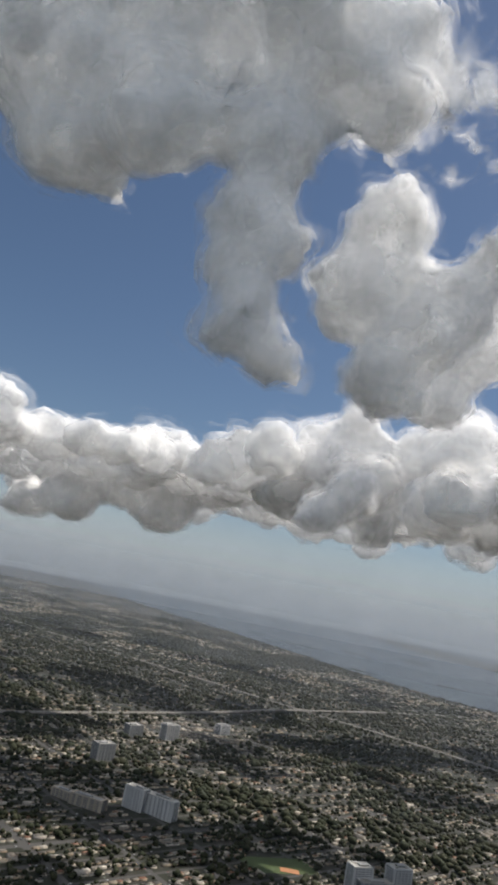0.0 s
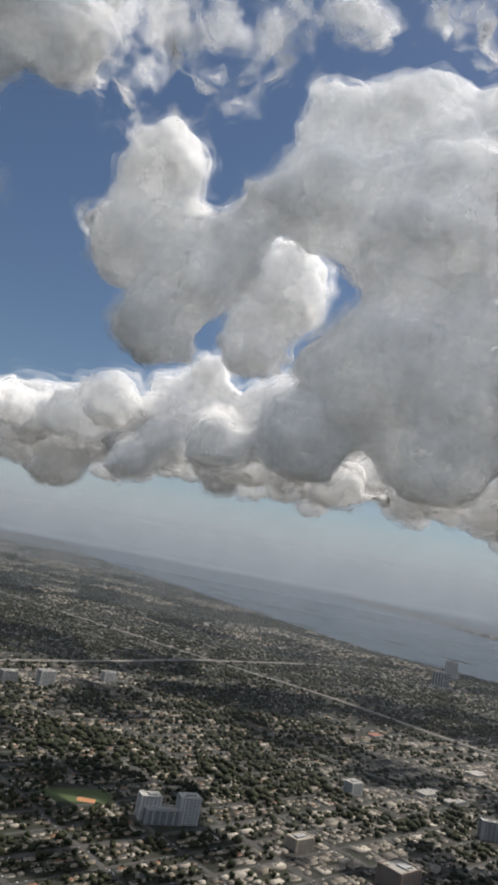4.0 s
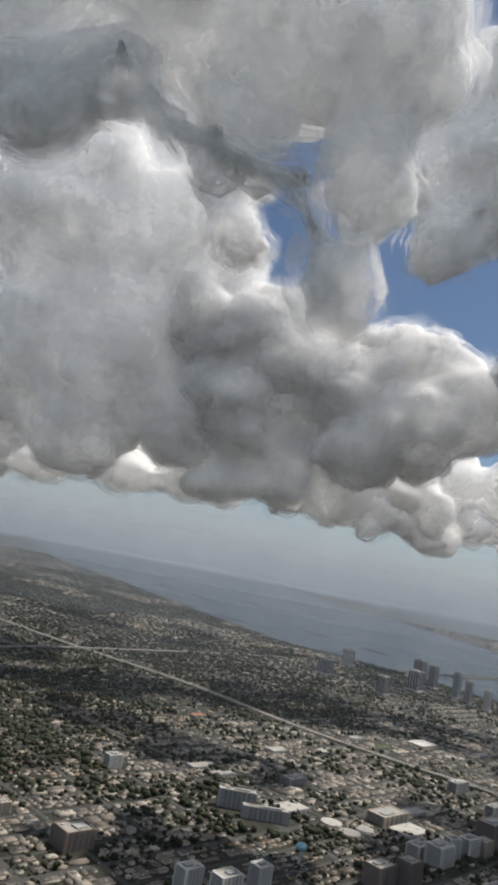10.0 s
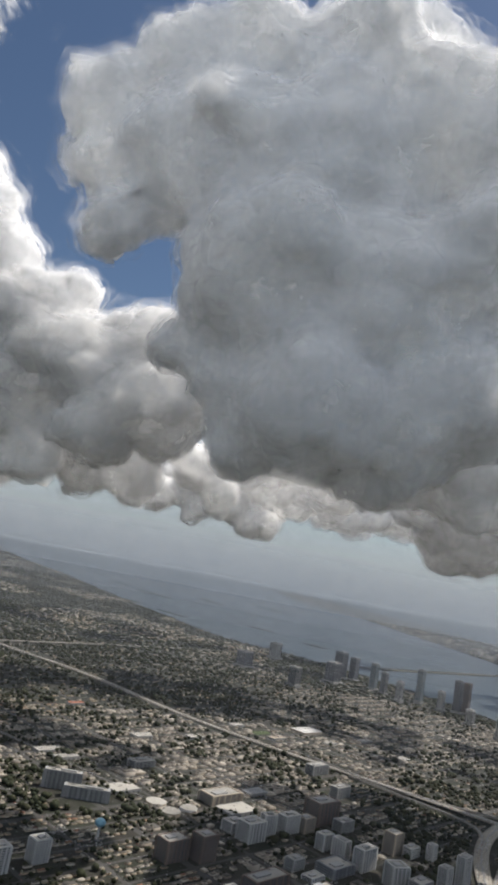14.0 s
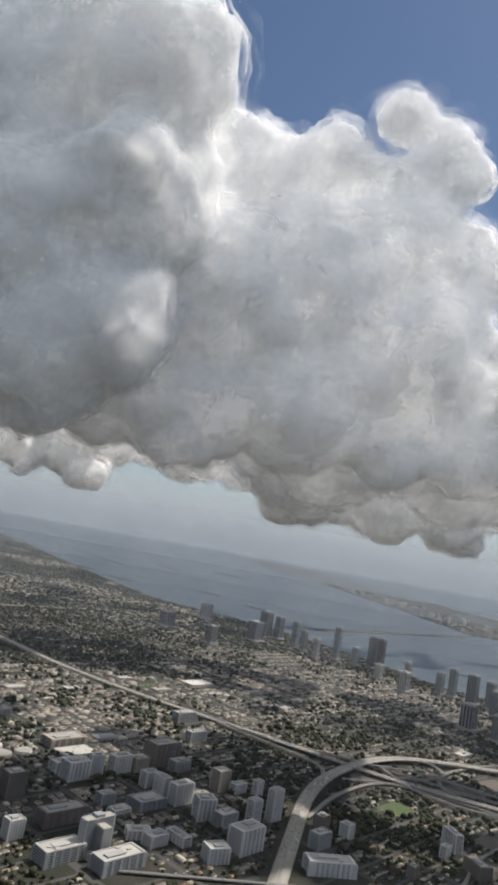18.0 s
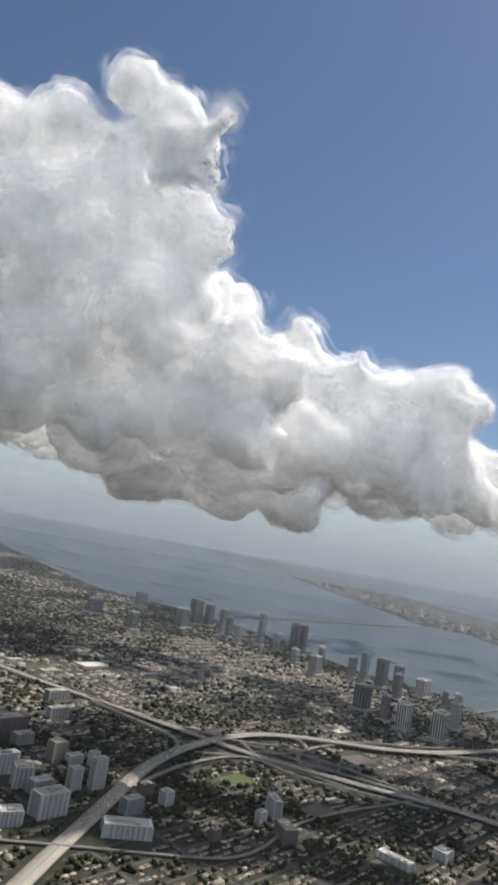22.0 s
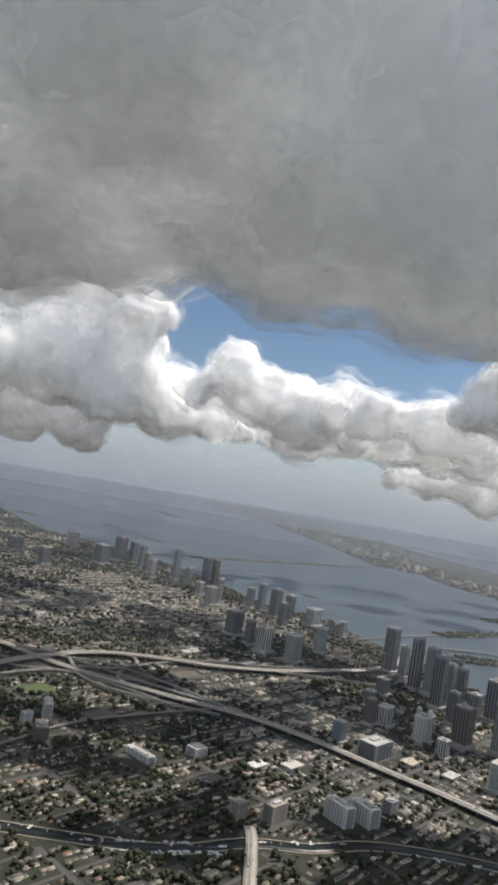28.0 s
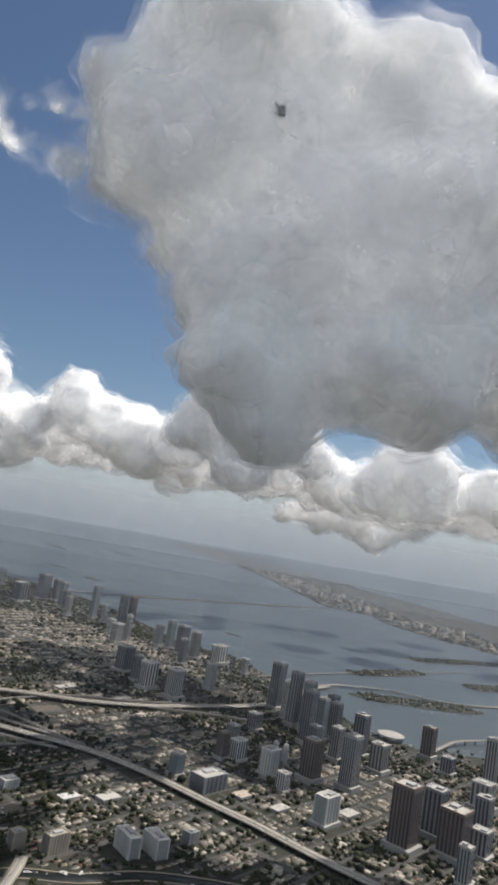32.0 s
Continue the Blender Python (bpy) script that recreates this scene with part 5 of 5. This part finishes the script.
# barrier island and villa islands
t = rng.random(2600)
bw = spline(beach_west, 25)
k = (t * (len(bw) - 1)).astype(int)
p = bw[k] + np.c_[rng.uniform(6, 170, 2600), rng.uniform(-10, 25, 2600)]
tall = rng.random(2600) < 0.03
v, f = boxes(p, rng.uniform(3, 9, 2600), rng.uniform(3, 7, 2600), np.where(tall, rng.uniform(5, 12, 2600), rng.uniform(0.6, 2, 2600)), np.full(2600, radians(20)), 0.05)
stuff("far_hotels", v, f, SHEDS, "hotels and houses on the barrier island in haze", "buildings")
for x, y, aa, bb, turn in ((752, 862, 50, 10, 35), (815, 905, 55, 9, 32), (880, 850, 55, 9, 30), (655, 705, 54, 9, 42), (760, 720, 30, 10, 30), (655, 582, 50, 11, 12)):
    n = 170
    u, w = rng.uniform(-1, 1, n) * aa, rng.uniform(-1, 1, n) * bb
    c, s = math.cos(radians(turn)), math.sin(radians(turn))
    q = np.stack([x + u * c - w * s, y + u * s + w * c], -1)
    v, f = boxes(q[:90], rng.uniform(1.4, 3.4, 90), rng.uniform(1.2, 2.4, 90), rng.uniform(0.5, 1.1, 90), np.full(90, radians(turn)), 0.05)
    stuff("villas", v, f, SHEDS, "pale villas on a bay island", "houses")
    v, f = clumps(q, rng.uniform(0.9, 1.9, n), rng.uniform(0.8, 1.5, n), 1, np.full(n, 0.6))
    stuff("island_trees", v, f, LEAVES, "dark trees on a bay island", "trees")

p = bw[(rng.random(4600) * (len(bw) - 1)).astype(int)] + np.c_[rng.uniform(2, 190, 4600), rng.uniform(-14, 25, 4600)]
r = rng.uniform(2, 5, 4600)
v, f = clumps(p, r, r * 0.35, 1, r * 0.2)
stuff("island_trees", v, f, LEAVES, "dark trees on the barrier island", "trees")

# trees
g, p = lattice(1.75, 1.75, 0.9)
ok = in_view(p) & (p[:, 1] < 700)
g, p = g[ok], p[ok]
dens = 0.82 - 0.72 * np.clip(industrial(p) - 0.1, 0, 0.9) + 1.3 * (lattice_noise(np.c_[p / 22.0, p[:, 0] * 0], 13) - 0.5)
ok = (rng.random(len(p)) < dens * np.where(p[:, 1] > 430, 0.34, 0.64)) & off_street(g, 1.0)
g, p = g[ok], p[ok]
p = p[free(p, 0.5)]
r = 0.36 + 0.75 * rng.random(len(p)) ** 2 * (0.5 + lattice_noise(np.c_[p / 14.0, p[:, 0] * 0], 15))
near = p[:, 1] < 270
q, rq = p[near], r[near]
v1, f1 = clumps(q, rq, rq * rng.uniform(0.7, 1.0, len(q)), 1, rq * 0.9)
v2, f2 = clumps(q + rng.uniform(-0.6, 0.6, q.shape), rq * 0.65, rq * 0.6, 1, rq * 1.15)
stuff("trees", np.concatenate([v1, v2]), np.concatenate([f1, f2 + len(v1)]), LEAVES, "dense dark green street and garden trees", "trees")
q, rq = p[~near], r[~near] * 1.5
v, f = clumps(q, rq, rq * 0.8, 1, rq * 0.75)
stuff("trees", v, f, LEAVES, "dense dark green trees of the suburbs", "trees")
g, p = lattice(7, 7, 3, -500, 2600, -600, 2600)
ok = (p[:, 1] >= 700) & (p[:, 1] < 2300) & (p[:, 0] > -0.64 * p[:, 1]) & on_land(p, 4)
p = p[ok]
r = rng.uniform(1.6, 3.4, len(p))
v, f = clumps(p, r, r * 0.4, 1, r * 0.2)
stuff("trees", v, f, LEAVES, "dark green tree cover of the far suburbs", "trees")


# ---- single things ----
def crown_mesh(seed, n=9, r=1.0):
    """A crown of leafy clumps with gaps and an uneven outline."""
    g = np.random.default_rng(seed)
    c = g.normal(0, 0.42, (n, 3)) * (1, 1, 0.55)
    q = g.uniform(0.28, 0.5, n)
    d, f = ico(2)
    v = d[None] * (1 + g.uniform(-0.3, 0.3, (n, len(d), 1))) * q[:, None, None] + c[:, None]
    return mesh_of("crown", v.reshape(-1, 3) * r, (f[None] + (np.arange(n) * len(d))[:, None, None]).reshape(-1, 3), LEAF_ONE)


def tree_kind(seed, height):
    e = tagged(new("tree"), "broad dark green garden tree in full leaf", "tree", "garden trees")
    bm = bmesh.new()
    bmesh.ops.create_cone(bm, segments=7, radius1=0.09, radius2=0.05, depth=height, cap_ends=True)
    bmesh.ops.translate(bm, verts=bm.verts, vec=(0, 0, height / 2))
    part("trunk", bm, BARK, e)
    ob = new("crown", crown_mesh(seed))
    ob.parent, ob.location = e, (0, 0, height + 0.25)
    return e


def house_kind(a, b, h, pitch, wing):
    e = tagged(new("house"), "small single-storey house with a low pitched roof", "house", "houses near the river")
    block("wall", HOUSE_ONE, e, 0, 0, 0, a, b, h)
    bm = bmesh.new()
    o = 0.12
    v = [bm.verts.new(c) for c in ((-a / 2 - o, -b / 2 - o, h), (a / 2 + o, -b / 2 - o, h), (a / 2 + o, b / 2 + o, h), (-a / 2 - o, b / 2 + o, h), (-a / 4, 0, h + pitch), (a / 4, 0, h + pitch))]
    for k in ((0, 1, 5, 4), (1, 2, 5), (2, 3, 4, 5), (3, 0, 4), (3, 2, 1, 0)):
        bm.faces.new([v[i] for i in k])
    part("roof", bm, HOUSE_ONE, e)
    if wing:
        block("wing", HOUSE_ONE, e, a * 0.2, -b * 0.6, 0, a * 0.45, b * 0.5, h * 0.85)
    block("door", BROWN, e, -a * 0.1, -b * 0.505, 0, 0.14, 0.03, 0.3)
    block("window", DARK, e, a * 0.25, -b * 0.505, 0.15, 0.22, 0.03, 0.18)
    block("window", DARK, e, -a * 0.32, -b * 0.505, 0.15, 0.22, 0.03, 0.18)
    return e


kinds = [house_kind(1.9, 1.4, 0.5, 0.3, True), house_kind(1.6, 1.5, 0.45, 0.2, False), house_kind(2.3, 1.3, 0.55, 0.34, True), house_kind(1.5, 1.2, 0.9, 0.25, False)]
r = random.Random(5)
for k, (x, y) in enumerate(ONE_BY_ONE):
    m = pose(x, y, 0, 0, 0, 50 + r.choice((0, 90, 180, 270)))
    if k < len(kinds):
        kinds[k].matrix_basis = m
    else:
        copy_thing(r.choice(kinds), m)
kinds = [tree_kind(s, h) for s, h in ((1, 0.5), (2, 0.7), (3, 0.6), (4, 0.85))]
g2 = np.random.default_rng(12)
spots = g2.uniform((380, 196), (510, 262), (900, 2))
spots = spots[free(spots, -1.0)]
far_enough = np.array([((np.array(ONE_BY_ONE) - s) ** 2).sum(1).min() > 1.1 for s in spots])
for k, (x, y) in enumerate(spots[far_enough][:190]):
    m = pose(x, y, 0, 0, 0, r.uniform(0, 360)) @ Matrix.Scale(r.uniform(0.75, 1.3), 4)
    if k < len(kinds):
        kinds[k].matrix_basis = m
    else:
        c = copy_thing(r.choice(kinds), m)
        c.scale = (1, 1, 1)
        c.matrix_basis = m


# vehicles on the freeways
def car_kind(paint, name="car", long=0.62):
    e = tagged(new(name), {"car": "small saloon car on the concrete freeway", "lorry": "white box lorry on the concrete freeway"}[name], name, "traffic on the freeways")
    if name == "car":
        block("body", paint, e, 0, 0, 0.0, long, 0.26, 0.13)
        block("cabin", DARK, e, -0.03, 0, 0.13, long * 0.55, 0.23, 0.08, 0, "", 0.2)
    else:
        block("cab", paint, e, long * 0.4, 0, 0.0, long * 0.2, 0.3, 0.34)
        block("box", WHITE, e, -long * 0.1, 0, 0.0, long * 0.75, 0.32, 0.48)
    return e


CAR_PAINTS = [plain("car_white", (0.7, 0.7, 0.68), 0.35), plain("car_black", (0.03, 0.03, 0.035), 0.3), plain("car_silver", (0.35, 0.35, 0.36), 0.35, metal=0.5), plain("car_red", (0.3, 0.03, 0.02), 0.35), plain("car_blue", (0.04, 0.08, 0.2), 0.35)]
kinds = [car_kind(c) for c in CAR_PAINTS] + [car_kind(GREY, "lorry", 1.5)]
used = set()
for line, half, lo, hi, n in ((EXPRESSWAY, 3.0, 250, 345, 130), (FREEWAY, 2.6, 240, 420, 110), (CROSSTOWN, 2.0, 300, 500, 20), (BRIDGE, 1.9, 190, 240, 4)):
    seg = [i for i in range(len(line) - 1) if lo < line[i][1] < hi]
    for _ in range(n):
        i = r.choice(seg)
        t = r.random()
        p = line[i] * (1 - t) + line[i + 1] * t
        d = line[i + 1] - line[i]
        side = r.choice((-1, 1))
        lane = r.choice((0.2, 0.38, 0.56, 0.74)) * half * side
        a = math.atan2(d[1], d[0])
        m = pose(p[0] - math.sin(a) * lane, p[1] + math.cos(a) * lane, p[2] + 0.075, 0, 0, math.degrees(a) + (180 if side > 0 else 0))
        k = r.randrange(len(kinds)) if r.random() < 0.9 else 5
        if k not in used:
            used.add(k)
            kinds[k].matrix_basis = m
        else:
            copy_thing(kinds[k], m)
for k in range(len(kinds)):
    if k not in used:
        kinds[k].matrix_basis = pose(300 + k, 276, 0.95, 0, 0, 80)


# boats on the river and in the marinas
def boat_kind(long, label):
    e = tagged(new("boat"), label, "boat", "boats at the quays")
    bm = bmesh.new()
    w = long * 0.16
    low = [bm.verts.new((x * long, y * w * 0.7, 0.0)) for x, y in ((-0.5, -1), (0.2, -1), (0.45, 0), (0.2, 1), (-0.5, 1))]
    top = [bm.verts.new((x * long, y * w, 0.2 * long ** 0.5)) for x, y in ((-0.5, -1), (0.2, -1), (0.52, 0), (0.2, 1), (-0.5, 1))]
    for i in range(5):
        bm.faces.new((low[i], low[(i + 1) % 5], top[(i + 1) % 5], top[i]))
    bm.faces.new(top)
    part("hull", bm, WHITE, e)
    block("cabin", WHITE, e, -0.05 * long, 0, 0.2 * long ** 0.5, long * 0.35, w * 1.2, 0.16 * long ** 0.5, 0, "", 0.2)
    block("windscreen", DARK, e, 0.14 * long, 0, 0.2 * long ** 0.5, 0.05, w, 0.12 * long ** 0.5)
    return e


kinds = [boat_kind(1.6, "white motor yacht moored at the quay"), boat_kind(1.0, "small white motor boat moored at the quay"), boat_kind(2.6, "long white motor yacht moored at the quay")]
k = 0
for x0, y0, x1, y1, n, side, z in ((398, 212, 440, 223, 26, -1.6, 0.03), (400, 205, 440, 217, 30, 0.0, 0.03), (450, 226, 480, 235, 14, 1.4, 0.03), (495, 238, 520, 239, 12, -1.4, 0.03), (622, 446, 668, 462, 22, 4.0, WATER_Z), (640, 556, 700, 575, 20, -6.0, WATER_Z), (372, 209, 396, 211, 8, 1.4, 0.03)):
    for i in range(n):
        t = r.random()
        a = math.degrees(math.atan2(y1 - y0, x1 - x0)) + r.choice((0, 0, 180, 70, 110))
        off = side + r.uniform(-0.7, 0.7)
        m = pose(x0 + (x1 - x0) * t + r.uniform(-0.4, 0.4), y0 + (y1 - y0) * t + off, z, 0, 0, a)
        if k < 3:
            kinds[k].matrix_basis = m
        else:
            copy_thing(kinds[r.choice((0, 1, 1, 2))], m)
        k += 1


# landmarks
def turned(name, profile, mat, parent, seg=28, label=""):
    """A body of revolution from (radius, height) pairs."""
    bm = bmesh.new()
    rings = [[bm.verts.new((q * math.cos(2 * math.pi * i / seg), q * math.sin(2 * math.pi * i / seg), z)) for i in range(seg)] for q, z in profile]
    for a, b in zip(rings, rings[1:]):
        for i in range(seg):
            bm.faces.new((a[i], a[(i + 1) % seg], b[(i + 1) % seg], b[i]))
    bm.faces.new(rings[-1])
    ob = part(name, bm, mat, parent, label)
    for f in ob.data.polygons:
        f.use_smooth = True
    return ob


e = base("water_tower", 164, 263, 0, "pale blue water tower on a flared stem", "water tower")
turned("stem", [(1.0, 0), (0.5, 0.6), (0.45, 3.2), (0.7, 3.8)], WHITE, e)
turned("tank", [(0.7, 3.6), (1.7, 4.3), (1.9, 5.0), (1.5, 5.8), (0.7, 6.2), (0.1, 6.3)], BLUE, e)
for x, y, q, mat in ((176, 306, 4.2, BEIGE), (183, 299, 4.0, BEIGE), (189, 307, 3.6, WHITE)):
    e = base("storage_tank", x, y, 0, "wide low round storage tank with a shallow cone roof", "tank", "round tanks")
    turned("drum", [(q, 0), (q, 1.3)], mat, e)
    turned("roof", [(q * 1.02, 1.3), (q * 0.5, 1.55), (0.1, 1.65)], ROOF, e)
e = base("arena", 606, 455, 0, "white round arena with a flat domed roof at the water", "arena")
turned("drum", [(7.5, 0), (8, 2.6), (8.4, 3.3)], WHITE, e)
turned("roof", [(8.2, 3.3), (6.5, 3.9), (3, 4.3), (0.2, 4.4)], ROOF, e)
turned("glass_wall", [(7.9, 0.3), (8.12, 2.2)], DARK, e)
e = base("concert_hall", 500, 492, 50, "pale concert hall with stepped stone volumes", "concert hall")
for cx, cy, sx, sy, sz in ((0, 0, 9, 7, 3.2), (0, 0, 6, 5, 5.6), (7, 0, 5, 8, 2.6), (-6.5, 1, 4, 6, 2.8), (0, 0, 3.5, 3.5, 6.6)):
    block("hall_volume", BEIGE, e, cx, cy, 0, sx, sy, sz, 0, "", 0.06)
for x, y in ((530, 375), (535, 372)):
    e = base("radar_dome", x, y, 0, "white radar dome on a flat roof", "dome", "white domes")
    turned("plinth", [(1.6, 0), (1.6, 7)], GREY, e)
    turned("dome", [(1.1, 7), (1.5, 7.8), (1.4, 8.8), (0.8, 9.5), (0.1, 9.7)], WHITE, e)
e = base("depot", 241, 494, 50, "large low depot with a bright white roof", "depot")
block("wall", BEIGE, e, 0, 0, 0, 20, 12, 1.5)
block("roof", WHITE, e, 0, 0, 1.5, 19.6, 11.6, 0.15, 0, "bright white roof")
for i in range(6):
    block("roof_unit", GREY, e, -8 + 3.2 * i, 2.5, 1.65, 0.8, 0.8, 0.3)
for x, y, sx, sy, mat in ((118, 343, 14, 6, ROOF), (128, 338, 12, 5, ROOF), (160, 314, 13, 9, ROOF), (208, 318, 16, 10, ROOF), (196, 470, 10, 5, ROOF), (222, 458, 12, 6, BEIGE), (255, 472, 10, 5, ROOF), (280, 500, 12, 5, ROOF), (300, 470, 9, 6, ROOF), (214, 345, 12, 6, GREY), (150, 400, 12, 7, ROOF), (100, 440, 10, 5, RUST), (176, 420, 10, 6, ROOF), (405, 440, 14, 6, ROOF), (440, 437, 12, 5, ROOF), (462, 290, 9, 6, ROOF), (448, 284, 8, 5, WHITE), (515, 318, 10, 6, BEIGE), (530, 310, 9, 5, ROOF), (560, 318, 10, 6, ROOF)):
    e = base("warehouse", x, y, 50, "long flat-roofed warehouse with a pale roof", "warehouse", "warehouses")
    block("wall", GREY, e, 0, 0, 0, sx, sy, 1.2)
    block("roof", mat, e, 0, 0, 1.2, sx * 0.98, sy * 0.97, 0.1)
    block("parapet", GREY, e, 0, -sy * 0.485, 1.2, sx, sy * 0.03, 0.22)
    block("parapet", GREY, e, 0, sy * 0.485, 1.2, sx, sy * 0.03, 0.22)
    for i in range(4):
        block("roof_unit", SLATE, e, sx * r.uniform(-0.4, 0.4), sy * r.uniform(-0.35, 0.35), 1.3, 0.5, 0.4, 0.25)
    for i in range(5):
        block("loading_door", DARK, e, sx * (-0.4 + 0.2 * i), -sy * 0.502, 0, 0.7, 0.05, 0.6)
# the arches of the new bridge, and cranes over it
for x, y, w, h, turn in ((513, 478, 9, 8, 60), (518, 484, 11, 9, 45), (523, 490, 9, 7, 30)):
    e = base("bridge_arch", x, y, turn, "bare concrete arch of a bridge being built", "arch", "arches of the unfinished bridge")
    pts = [(math.cos(math.pi * i / 10) * w / 2, math.sin(math.pi * i / 10) * h) for i in range(11)]
    for (a0, b0), (a1, b1) in zip(pts, pts[1:]):
        d = math.hypot(a1 - a0, b1 - b0)
        ob = block("arch_segment", BEIGE, e, a0, 0, b0, 0.7, 0.7, d)
        ob.rotation_euler = (0, math.atan2(a1 - a0, b1 - b0), 0)
for x, y, h, turn in ((505, 470, 13, 20), (528, 470, 15, 130), (520, 455, 12, 250), (330, 890, 14, 40), (600, 340, 20, 80)):
    e = base("tower_crane", x, y, turn, "slim tower crane with a long jib", "crane", "tower cranes")
    block("mast", STEEL, e, 0, 0, 0, 0.35, 0.35, h)
    block("jib", STEEL, e, 2.6, 0, h - 0.6, 7.5, 0.25, 0.3)
    block("counter_jib", STEEL, e, -2.2, 0, h - 0.6, 2.4, 0.25, 0.3)
    block("counterweight", GREY, e, -3.0, 0, h - 1.2, 0.6, 0.5, 0.6)
    block("cab", WHITE, e, 0.35, 0.3, h - 1.1, 0.4, 0.35, 0.5)

# parked cars
spots = []
for x, y, a, b in ((163, 256, 12, 6), (240, 270, 9, 6), (255, 264, 6, 5), (429, 262, 7, 4), (150, 262, 8, 4), (240, 492, 12, 8), (232, 255, 6, 5), (415, 208, 9, 3), (470, 300, 8, 5), (545, 320, 8, 5), (200, 330, 9, 6)):
    n = int(a * b * 1.2)
    u, v = rng.integers(0, int(a * 2), n) * 0.5 - a / 2, rng.integers(0, int(b / 0.45), n) * 0.8 - b * 0.8
    spots.append(np.array((x, y)) + np.stack([u, v], -1) @ np.stack([EAST, NORTH]))
q = np.concatenate(spots)
v, f = boxes(q, np.full(len(q), 0.3), np.full(len(q), 0.6), np.full(len(q), 0.2), np.full(len(q), GRID), 0.1)
stuff("parked_cars", v, f, CARPAINT, "rows of parked cars in open car parks", "cars")
# cars along the streets
n = 3000
q = rng.uniform((-150, 170), (640, 430), (n, 2))
gq = to_grid(q)
gq[: n // 2, 0] = np.round(gq[: n // 2, 0] / AVE) * AVE + rng.choice([-0.55, 0.55], n // 2)
gq[n // 2:, 1] = np.round(gq[n // 2:, 1] / STR) * STR + rng.choice([-0.4, 0.4], n - n // 2)
q = to_world(gq)
ok = free(q, 0)
q, along = q[ok], np.r_[np.full(n // 2, math.pi / 2), np.zeros(n - n // 2)][ok]
v, f = boxes(q, np.full(len(q), 0.6), np.full(len(q), 0.27), np.full(len(q), 0.2), GRID + along, 0.06)
stuff("street_cars", v, f, CARPAINT, "cars standing along the streets", "cars")
